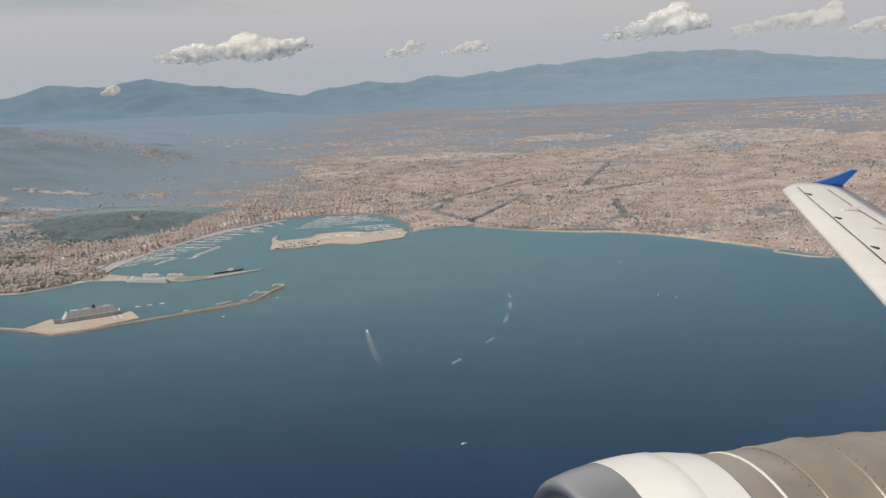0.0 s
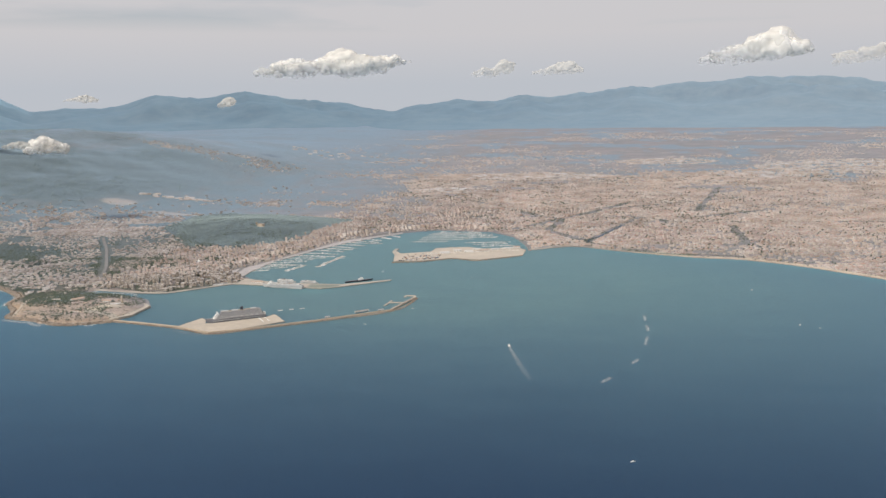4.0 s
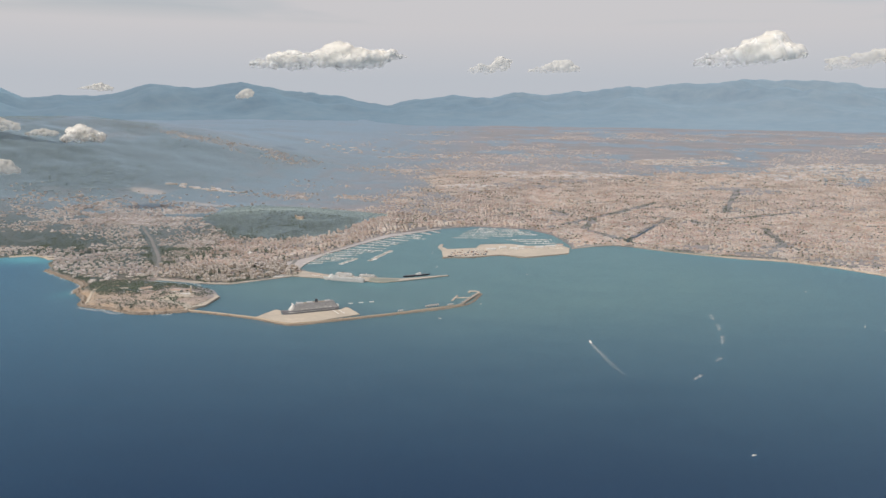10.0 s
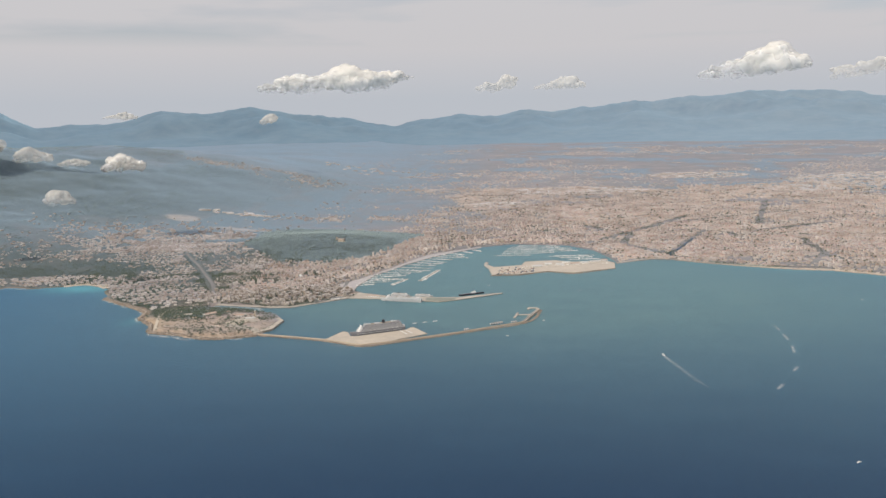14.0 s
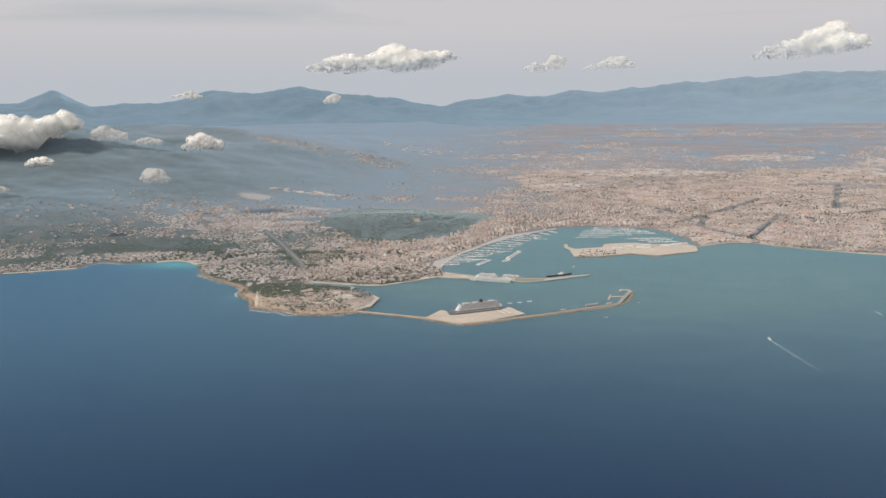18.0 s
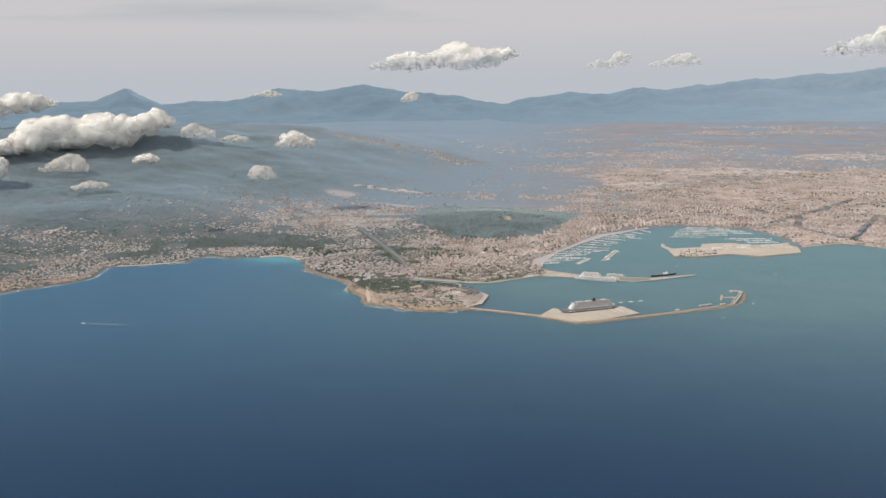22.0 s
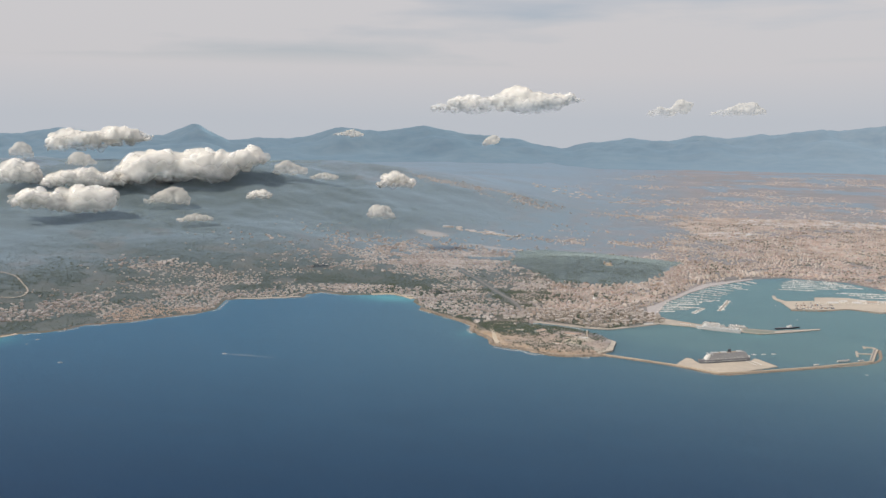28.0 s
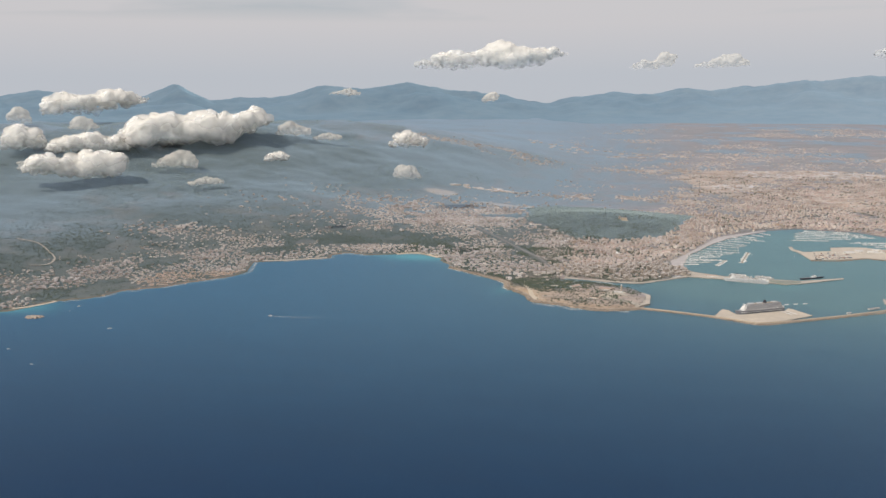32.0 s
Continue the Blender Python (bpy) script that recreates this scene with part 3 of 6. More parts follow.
def sheet(xs, ys):
    X, Y = np.meshgrid(xs, ys)
    nx, ny = len(xs), len(ys)
    i = np.arange(nx * ny).reshape(ny, nx)
    return X, Y, np.stack([i[:-1, :-1], i[:-1, 1:], i[1:, 1:], i[1:, :-1]], -1).reshape(-1, 4)


xs, ys = steps(-720, 300, 2.5, -3900, 3900, 1.035), steps(335, 900, 2.5, -300, 4600, 1.03)
X, Y, quads = sheet(xs, ys)
D = signed_distance(X, Y, LAND_OUTLINE)
Z = height(X, Y, D)
keep = (D.ravel()[quads].max(1) > -6)
used = np.unique(quads[keep])
remap = np.full(X.size, -1)
remap[used] = np.arange(len(used))
U = density(X, Y, D)
bell = smooth(-5, 3, signed_distance(X, Y, BELLVER))
n_a, n_b = fbm(X * 0.01, Y * 0.01, 4, 61), fbm(X * 0.05, Y * 0.05, 3, 71)
ridge_wood = smooth(9, 22, Z) * (1 - smooth(-560, -160, X + 160 * (n_a - 0.5))) * (1 - 0.7 * smooth(0.58, 0.68, n_a))
park_wood = bump2(X, Y, -398, 548, 34, 26) + bump2(X, Y, -545, 640, 38, 22) + bump2(X, Y, -470, 640, 26, 18)
green = np.maximum.reduce([bell, ridge_wood, smooth(0.3, 0.6, park_wood), (1 - smooth(-380, -330, X)) * smooth(0.5, 4, D) * (0.8 + 0.2 * smooth(0.42, 0.52, n_b)) * (1 - 0.5 * smooth(500, 900, D))])
green = np.maximum(green, smooth(0.35, 0.55, bump2(X, Y, -343, 492, 28, 13, -0.35) + bump2(X, Y, -333, 490, 19, 24)) * (0.5 + 0.5 * smooth(0.35, 0.5, n_b)))
green = np.maximum(green, smooth(0.55, 0.62, n_a) * smooth(350, 700, D) * 0.8)
green = np.maximum(green, smooth(-120, -330, X + 120 * (n_a - 0.5)) * smooth(120, 240, D) * (0.55 + 0.35 * smooth(0.42, 0.55, n_b)))
head = smooth(0.3, 0.55, bump2(X, Y, -318, 462, 52, 34, -0.25))
rocky = np.maximum(head * 0.9, smooth(5, 1, D) * (X < -340) * smooth(0.40, 0.55, n_b) * np.where(X < -490, 0.15, np.where(X < -372, 0.45, 1.0)))
rocky = np.maximum(rocky, 0.8 * smooth(0.35, 0.7, np.maximum.reduce([bump2(X, Y, -520, 935, 26, 20), bump2(X, Y, -432, 885, 44, 9, -0.3), bump2(X, Y, -493, 723, 30, 5)]) + 0.3 * (n_b - 0.5)))
rocky = np.maximum(rocky, smooth(6, 1.5, D) * (X > 25) * 0.8)
rocky = rocky * (1 - np.minimum(green, 1) * (D > 6) * (D < 200))
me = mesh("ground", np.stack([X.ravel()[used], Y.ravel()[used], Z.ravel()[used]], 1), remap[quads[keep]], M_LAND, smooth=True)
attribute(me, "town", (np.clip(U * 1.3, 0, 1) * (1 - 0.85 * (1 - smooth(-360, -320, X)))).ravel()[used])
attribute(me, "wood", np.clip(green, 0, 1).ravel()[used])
# takes the haze sheen down on the near western shore
attribute(me, "clear_air", ((1 - smooth(-360, -320, X)) * (1 - smooth(90, 260, D))).ravel()[used])
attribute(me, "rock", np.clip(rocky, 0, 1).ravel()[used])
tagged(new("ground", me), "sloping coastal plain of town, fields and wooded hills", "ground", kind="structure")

# ---- sea ----
xs, ys = steps(-720, 300, 9, -4500, 4500, 1.09), steps(200, 820, 9, -4500, 900, 1.09)
X, Y, quads = sheet(xs, ys)
D = -signed_distance(X, Y, LAND_OUTLINE)
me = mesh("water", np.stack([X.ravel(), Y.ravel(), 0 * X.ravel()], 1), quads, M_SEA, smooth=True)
bayness = bump2(X, Y, -20, 560, 330, 230) + 0.6 * bump2(X, Y, -200, 560, 150, 110) + 0.55 * bump2(X, Y, -110, 730, 130, 90)
shallow = 1.0 * bump2(X, Y, -460, 578, 28, 15) + 0.75 * bump2(X, Y, -672, 362, 20, 12) + 0.12 * smooth(12, 0, D) * (X < -380)
shallow = shallow + 0.3 * smooth(16, 0, D) * (X > 20) + 0.22 * bump2(X, Y, -175, 522, 12, 8) + 0.4 * bump2(X, Y, -368, 476, 8, 12)
attribute(me, "west", (smooth(-120, -480, X) * smooth(120, 400, Y)).ravel())
# y ramp for the imitated haze, stronger away from the flight line
attribute(me, "chop_and_haze", smooth(60, 440, Y).ravel())
attribute(me, "bay", np.clip(bayness, 0, 1).ravel())
attribute(me, "shallow", np.clip(shallow, 0, 1).ravel())
tagged(new("water", me), "deep blue sea turning green in the bay", "sea", kind="structure")

# ---- far mountain range ----
AA, RR, quads = sheet(np.arange(-66, 62, 0.3), np.concatenate([np.arange(2000, 4300, 60.0), np.arange(4300, 4780, 24.0)]))
ANG, R = AA, RR
X, Y = R * np.sin(np.radians(ANG)), R * np.cos(np.radians(ANG))
SKY_A = [-52, -44.2, -42.3, -41.1, -39.5, -36.3, -34.4, -32.5, -30.3, -27.3, -25.1, -22.0, -19.2, -16.2, -13.1, -9.6, -7.6, -4.6, -2.3, -0.5, 1.7, 3.1, 6.6, 12, 15.5, 20, 23, 28, 34, 42, 52]
SKY_Z = [120, 151, 177, 163, 137, 142, 207, 124, 138, 137, 193, 176, 203, 165, 148, 95, 125, 148, 133, 168, 150, 170, 190, 213, 238, 225, 190, 150, 130, 120, 110]
crest = np.interp(ANG, SKY_A, SKY_Z) + 16 * (fbm(ANG * 1.1 + 40, 0 * ANG, 4, 7) - 0.5) + 7 * (fbm(ANG * 3.1 + 11, 0 * ANG, 3, 9) - 0.5)
crag = 1.1 * (fbm(X * 0.0045, Y * 0.0045, 5, 91) - 0.5)
fine = fbm(X * 0.013, Y * 0.013, 4, 97) - 0.5
rise = smooth(2600, 4420, R) ** 1.25
spur = 1 + (1 - smooth(3900, 4350, R)) * 0.9 * crag
Z = 28 + (crest - 28) * rise * spur + fine * 14 * rise
Z = np.where(R > 4420, Z * (1 - smooth(4420, 4760, R) * 0.7), Z)
Z = np.minimum(Z, crest * 1.01 * (0.985 + 0.03 * fine))
Z = np.where(R < 2500, Z - 12 * smooth(2500, 2100, R), Z)
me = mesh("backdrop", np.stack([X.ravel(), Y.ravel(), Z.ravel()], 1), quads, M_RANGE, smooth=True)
# rises to the right, where the glow imitating haze is strongest
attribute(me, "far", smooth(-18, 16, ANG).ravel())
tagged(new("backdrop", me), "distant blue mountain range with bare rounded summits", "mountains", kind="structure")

# ---- harbour works ----
def ground_z(x, y):
    x, y = np.atleast_1d(np.asarray(x, float)), np.atleast_1d(np.asarray(y, float))
    return height(x, y)


def ribbon(name, pts, width, material, lift=0.12, n=8, flat=None, uneven=0.0, thick=0.1):
    """A strip of even thickness laid along a plan line, on the ground or at a fixed level."""
    p = spline(pts, n)
    t = np.gradient(p, axis=0)
    t /= np.linalg.norm(t, axis=1, keepdims=True) + 1e-9
    nrm = np.stack([-t[:, 1], t[:, 0]], 1)
    w = width / 2 * (1 + uneven * (fbm(p[:, 0] * 0.15, p[:, 1] * 0.15, 3, 5) - 0.5) * 2)[:, None]
    cross = np.linspace(-1, 1, 3)
    rows_ = np.stack([p + nrm * w * c for c in cross], 1).reshape(-1, 2)
    z = np.full(len(rows_), flat) if flat is not None else np.maximum(ground_z(rows_[:, 0], rows_[:, 1]), 0.1) + lift
    m = len(cross)
    v = np.concatenate([np.c_[rows_, z], np.c_[rows_, z - thick]])
    k, f = len(rows_), []
    for i in range(len(p) - 1):
        for j in range(m - 1):
            a = i * m + j
            f.append((a, a + m, a + m + 1, a + 1))
        a, b = i * m, i * m + m - 1
        f += [(a, a + k, a + m + k, a + m), (b, b + m, b + m + k, b + k)]
    return new(name, mesh(name, v, f, material))


def boulders(name, line, width, z0, z1, count, size, seed, material):
    """Loose rocks heaped along a line, each of its own shape, in one mesh."""
    rng = np.random.default_rng(seed)
    p = spline(line, 12)
    i = rng.integers(0, len(p) - 1, count)
    s = rng.random(count)[:, None]
    c = p[i] * (1 - s) + p[i + 1] * s
    t = p[i + 1] - p[i]
    t /= np.linalg.norm(t, axis=1, keepdims=True) + 1e-9
    off = rng.uniform(-1, 1, count)
    c = c + np.stack([-t[:, 1], t[:, 0]], 1) * (off * width / 2)[:, None]
    z = z0 + (z1 - z0) * (1 - np.abs(off))
    cube = np.array([[a, b, d] for a in (-1, 1) for b in (-1, 1) for d in (-1, 1)], float)
    faces = np.array([[0, 1, 3, 2], [4, 6, 7, 5], [0, 4, 5, 1], [2, 3, 7, 6], [0, 2, 6, 4], [1, 5, 7, 3]])
    r = size * rng.uniform(0.5, 1.3, (count, 1, 1))
    v = cube[None] * r * rng.uniform(0.5, 1.1, (count, 8, 3)) + np.c_[c, z][:, None]
    f = (faces[None] + 8 * np.arange(count)[:, None, None]).reshape(-1, 4)
    return tagged(new(name, mesh(name, v.reshape(-1, 3), f, material)), "tan armour rocks heaped against the breakwater", "rocks", kind="stuff")


def quay(name, pts, top, material, label, category, edge=True):
    root = empty(name)
    bm = bmesh.new()
    prism(bm, pts, -1.5, top)
    part("deck", bm, material, root)
    q = pts + pts[:1]
    for (ax, ay), (bx, by) in zip(q, q[1:]):
        n = math.hypot(bx - ax, by - ay)
        if edge and n > 1.5:
            bm = bmesh.new()
            box(bm, (ax + bx) / 2, (ay + by) / 2, top - 0.02, n * 0.97, 0.30, 0.12, turn=math.atan2(by - ay, bx - ax))
            part("kerb", bm, M_PAVE, root, "pale concrete kerb")
    return tagged(root, label, category)


DIKE = [(-276, 439.5), (-253, 433.5), (-230, 426.5), (-208, 416), (-192, 422.5), (-154, 443.5), (-114, 469), (-103.5, 502)]
dike_line = spline(DIKE, 6)


def offset(line, by):
    t = np.gradient(np.asarray(line, float), axis=0)
    t /= np.linalg.norm(t, axis=1, keepdims=True)
    return np.asarray(line) + np.stack([-t[:, 1], t[:, 0]], 1) * by


outer, inner = offset(DIKE, -1.3), offset(DIKE, 1.5)
dike = quay("breakwater", [tuple(p) for p in outer] + [tuple(p) for p in inner[::-1]], 0.45, M_CONCRETE,
            "long tan concrete breakwater with a parapet wall and rocks", "breakwater", edge=False)
bm = bmesh.new()
for (ax, ay), (bx, by) in zip(offset(DIKE, -0.9), offset(DIKE, -0.9)[1:]):
    box(bm, (ax + bx) / 2, (ay + by) / 2, 0.45, math.hypot(bx - ax, by - ay) * 0.99, 0.5, 0.62, turn=math.atan2(by - ay, bx - ax))
part("parapet_wall", bm, M_BEACH, dike, "high seaward parapet wall")
bm = bmesh.new()
for (ax, ay), (bx, by) in zip(offset(DIKE, 0.55), offset(DIKE, 0.55)[1:]):
    box(bm, (ax + bx) / 2, (ay + by) / 2, 0.45, math.hypot(bx - ax, by - ay) * 0.98, 0.75, 0.03, turn=math.atan2(by - ay, bx - ax))
part("roadway", bm, M_ASPHALT, dike, "grey service road")
boulders("breakwater_rocks", offset(DIKE, -1.9).tolist(), 1.9, -0.2, 0.5, 2400, 0.28, 3, M_ROCKS)
# berth apron behind the bend
quay("cruise_berth", [(-232, 426), (-224.5, 446), (-221, 444), (-217.5, 434.3), (-213, 435.4), (-186.2, 449.8), (-183.5, 456), (-181.5, 455), (-172, 440.5), (-192, 424.5), (-207, 417.5)],
     0.40, M_SAND, "wide sandy concrete apron of the cruise berth", "quay")
gangway = empty("covered_gangway", Matrix.Translation((-189.4, 446.5, 0.40)) @ Matrix.Rotation(radians(-58), 4, "Z"))
bm = bmesh.new()
box(bm, 5.0, 0, 0.45, 10.0, 0.7, 0.12, 0.03)
part("roof", bm, M_WHITE, gangway)
for s_ in (0.4, 2.7, 5.0, 7.3, 9.6):
    for t_ in (-0.28, 0.28):
        bm = bmesh.new()
        tube(bm, (s_, t_, 0), (s_, t_, 0.46), 0.04, n=6)
        part("post", bm, M_PAVE, gangway)
tagged(gangway, "long white covered gangway on the cruise berth", "gangway", "gangways of the cruise berth")
copy_thing(gangway, Matrix.Translation((-186.4, 448.0, 0.40)) @ Matrix.Rotation(radians(-57), 4, "Z"))
# small harbour at the tip
quay("breakwater_jetty", [(-107.5, 488.5), (-117.5, 487.6), (-117.5, 489.2), (-107, 490.2)], 0.42, M_CONCRETE, "narrow concrete jetty behind the breakwater head", "jetty", edge=False)
quay("breakwater_jetty", [(-116.4, 494), (-117.8, 494), (-120.2, 480), (-118.8, 480)], 0.42, M_CONCRETE, "short concrete landing stage across the jetty", "jetty", edge=False)
quay("breakwater_spur", [(-102.5, 504), (-103, 508), (-110.2, 509), (-110.6, 503.5), (-109.2, 503.5), (-108.8, 507), (-104.8, 506.5), (-104.5, 503)], 0.42, M_CONCRETE, "short hooked spur at the breakwater head", "jetty", edge=False)

# ferry pier
quay("ferry_pier", [(-238, 540), (-215, 536.6), (-184, 530), (-172, 526.5), (-159, 533), (-128, 553.5), (-127, 556.5), (-160, 540.5), (-172, 541),
                    (-186, 542.5), (-212, 547), (-238, 560)], 0.40, M_CONCRETE, "long concrete ferry pier with a parking area", "pier")
bm = bmesh.new()
prism(bm, [(-182, 531.5), (-172, 528.3), (-161, 533.6), (-160.5, 538.8), (-172, 539.4), (-182, 540.4)], 0.40, 0.46)
tagged(part("pier_lawn", bm, M_GRASS, None), "dry green and ochre lawn on the ferry pier", "lawn")

# old pier with its sandy fill
quay("freight_quay", [(-141, 672), (-138, 640), (-136, 625), (-114, 628.5), (-90, 641), (-68, 633), (-33, 653), (-30, 678), (-38, 690), (-52, 687), (-66, 684), (-81, 692), (-95, 690), (-108, 686), (-111, 669), (-135, 660)],
     0.42, M_SAND, "broad sandy freight quay with sheds and parked boats", "quay")
boulders("quay_rocks", [(-137, 622), (-114, 625.5), (-90, 638.5), (-68, 631), (-33, 653)], 2.2, -0.2, 0.35, 700, 0.34, 5, M_ROCKS)
quay("quay_mole", [(-143, 684), (-144, 670), (-139, 652), (-137.4, 653), (-141, 670), (-140, 684)], 0.5, M_CONCRETE, "curved grey mole at the old pier's end", "mole", edge=False)
quay("marina_quay", [(-258, 562), (-240, 557), (-240, 584), (-233, 628), (-222, 652), (-213, 676), (-192, 717), (-171, 744), (-149, 769), (-150, 776), (-173, 752), (-199, 727), (-222, 666), (-243, 612), (-258, 586)],
     0.36, M_FLATROOF, "pale paved marina quay with parking places", "quay")
quay("dockyard", [(-277, 440.5), (-269.5, 449), (-268.4, 472), (-275, 480), (-277, 470), (-276, 450)], 1.2, M_CONCRETE, "high grey concrete dockyard wall at the end of the headland", "quay", edge=False)
# promenade quay wall
ribbon("promenade", [(-330, 520), (-294, 513), (-275, 513), (-259, 526), (-236, 545)], 4.0, M_PAVE, 0.2)
tagged(bpy.data.objects["promenade"], "pale paved promenade along the harbour", "promenade", kind="structure")


def warehouse(m, sx, sy, sz, material, label):
    root = empty("warehouse", m)
    bm = bmesh.new()
    box(bm, 0, 0, 0, sx, sy, sz)
    part("wall", bm, M_WHITE, root)
    bm = bmesh.new()
    for s in (-1, 1):
        vs = [bm.verts.new(c) for c in ((-sx * 0.52, s * sy * 0.53, sz), (sx * 0.52, s * sy * 0.53, sz), (sx * 0.52, 0, sz + sy * 0.16), (-sx * 0.52, 0, sz + sy * 0.16))]
        bm.faces.new(vs)
        ve = [bm.verts.new((v.co.x, v.co.y, v.co.z + 0.05)) for v in vs]
        bm.faces.new(ve[::-1])
        for a in range(4):
            bm.faces.new((vs[a], vs[(a + 1) % 4], ve[(a + 1) % 4], ve[a]))
    part("roof", bm, material, root)
    for i in range(max(2, int(sx / 1.6))):
        bm = bmesh.new()
        box(bm, -sx / 2 + (i + 0.5) * sx / max(2, int(sx / 1.6)), -sy / 2 - 0.02, 0.02, 0.5, 0.05, sz * 0.6)
        part("door", bm, M_SHADE, root)
    return tagged(root, label, "warehouse", "harbour sheds")


SHEDS = [(-119, 633, 12, 2.2, 0.6, 0.16, "t"), (-116, 640, 9, 2.0, 0.6, 0.16, "d"), (-106, 645, 8, 2.2, 0.7, 0.3, "d"), (-98, 662, 8, 4.0, 0.9, 0.2, "w"), (-88, 672, 6, 3.0, 0.9, 0.1, "w"),
         (-78, 668, 7, 3.2, 1.0, -0.1, "w"), (-66, 672, 8, 3.4, 0.9, 0.15, "t"), (-56, 679, 7, 3.0, 1.0, 0.2, "w"), (-46, 684, 8, 3.2, 0.9, 0.2, "w"), (-38, 690, 6, 3.0, 1.0, 0.1, "t"),
         (-72, 680, 6, 2.6, 0.8, 0.1, "w"), (-248, 536, 7, 1.8, 0.5, 0.55, "w"), (-222, 545, 9, 2.2, 0.7, -0.15, "t"), (-200, 541, 8, 1.6, 0.8, -0.2, "w"),
         (-131, 464.5, 9, 1.1, 0.8, 0.58, "d"), (-149, 450.5, 3, 1.0, 0.6, 0.52, "w"), (-120, 469, 4, 0.8, 0.5, 0.58, "w"), (-290, 470, 6, 2.4, 0.6, 0.3, "w"), (-306, 452, 7, 1.6, 0.5, -0.2, "t"), (-320, 479, 8, 4.2, 1.0, 0.9, "t"), (-299, 477, 7, 3.8, 0.9, -0.1, "t"), (-334, 478, 5, 2.2, 0.7, 0.3, "d"),
         (-245, 546, 9, 1.6, 0.6, 0.72, "t"), (-238, 553, 6, 1.6, 0.6, 0.8, "t"), (-262, 533, 7, 1.8, 0.7, 0.55, "w")]
for x, y, sx, sy, sz, turn, kind in SHEDS:
    z = max(0.4, float(ground_z(x, y)[0]))
    m = Matrix.Translation((x, y, z)) @ Matrix.Rotation(turn, 4, "Z")
    mat_, lab = {"w": (M_SHED, "white metal-roofed harbour shed on the quay"), "t": (M_TILE, "long low shed with a terracotta roof"),
                 "d": (M_FLATROOF, "long grey-roofed harbour shed")}[kind]
    warehouse(m, sx, sy, sz, mat_, lab)

# stacked freight and trailers on the fill, parked in rows
rng = random.Random(12)
crate = empty("trailer", Matrix.Translation((-130, 632, 0.42)))
bm = bmesh.new()
box(bm, 0, 0, 0.1, 1.3, 0.28, 0.3, 0.02)
part("body", bm, M_WHITE, crate)
for s in (-0.4, 0.4):
    bm = bmesh.new()
    tube(bm, (s, -0.14, 0.05), (s, 0.14, 0.05), 0.05)
    part("axle", bm, M_DARK, crate)
tagged(crate, "white freight trailer parked on the quay", "trailer", "trailers on the quay")
M_CRATES = [worn("container_paint_dark", (0.10, 0.11, 0.13), 0.6, 2.0, 0.2), worn("container_paint_rust", (0.27, 0.13, 0.09), 0.6, 2.0, 0.25), worn("container_paint_blue", (0.10, 0.16, 0.26), 0.6, 2.0, 0.2)]
stacks = []
for paint, word in zip(M_CRATES, ("dark grey", "rust-red", "blue")):
    stack = empty("container_stack", Matrix.Translation((-126, 640, 0.42)))
    for lift in (0.0, 0.27):
        bm = bmesh.new()
        box(bm, 0, 0, lift, 1.25, 0.26, 0.26, 0.015)
        part("container", bm, paint, stack)
    stacks.append(tagged(stack, word + " freight containers stacked two high on the quay", "containers", "containers on the quay"))
for i in range(132):
    r, c = divmod(i, 22)
    m = Matrix.Translation((-132.5 + c * 1.45 + 0.25 * r + rng.uniform(-0.15, 0.15), 625.6 + (r + r // 2) * 2.4 + c * 0.62 + rng.uniform(-0.2, 0.2), 0.42)) @ Matrix.Rotation(0.42 + rng.uniform(-0.08, 0.08), 4, "Z")
    if rng.random() < (0.85, 0.8, 0.7, 0.5, 0.45, 0.35)[r]:
        copy_thing(crate if rng.random() < 0.3 else rng.choice((stacks[0], stacks[0], stacks[1], stacks[2])), m)
for stack, (px_, py_) in zip(stacks, ((-128, 652), (-122, 655), (-116, 657))):
    stack.matrix_basis = Matrix.Translation((px_, py_, 0.42)) @ Matrix.Rotation(0.4, 4, "Z")


# ---- ships ----
M_FERRY = worn("weathered_white_ship_paint", (0.60, 0.60, 0.59), 0.5, 0.8, 0.15)
M_SHIPGREY = worn("pale_grey_ship_paint", (0.56, 0.56, 0.57), 0.5, 0.8, 0.15)
def hull_mesh(bm, length, beam, depth, flare=0.75, n=14, z0=-0.4):
    """A hull with a raked bow at +x and a square stern."""
    rings = []
    for i in range(n + 1):
        s = i / n
        x = -length / 2 + length * s
        half = beam / 2 * (1.0 if s < 0.68 else max(0.02, 1 - ((s - 0.68) / 0.32) ** 2))
        top = depth * (1 + 0.25 * max(0, (s - 0.8) / 0.2) ** 2)
        rake = 0.035 * length * max(0, (s - 0.85) / 0.15)
        rings.append([bm.verts.new((x + rake * k, half * w * sgn, z)) for sgn, w, z, k in
                      ((1, 1.0, top, 1), (1, flare, z0, -0.3), (-1, flare, z0, -0.3), (-1, 1.0, top, 1))])
    for a, b in zip(rings, rings[1:]):
        for j in range(4):
            bm.faces.new((a[j], a[(j + 1) % 4], b[(j + 1) % 4], b[j]))
    bm.faces.new(rings[0][::-1])
    bm.faces.new(rings[-1])
    bmesh.ops.recalc_face_normals(bm, faces=bm.faces)


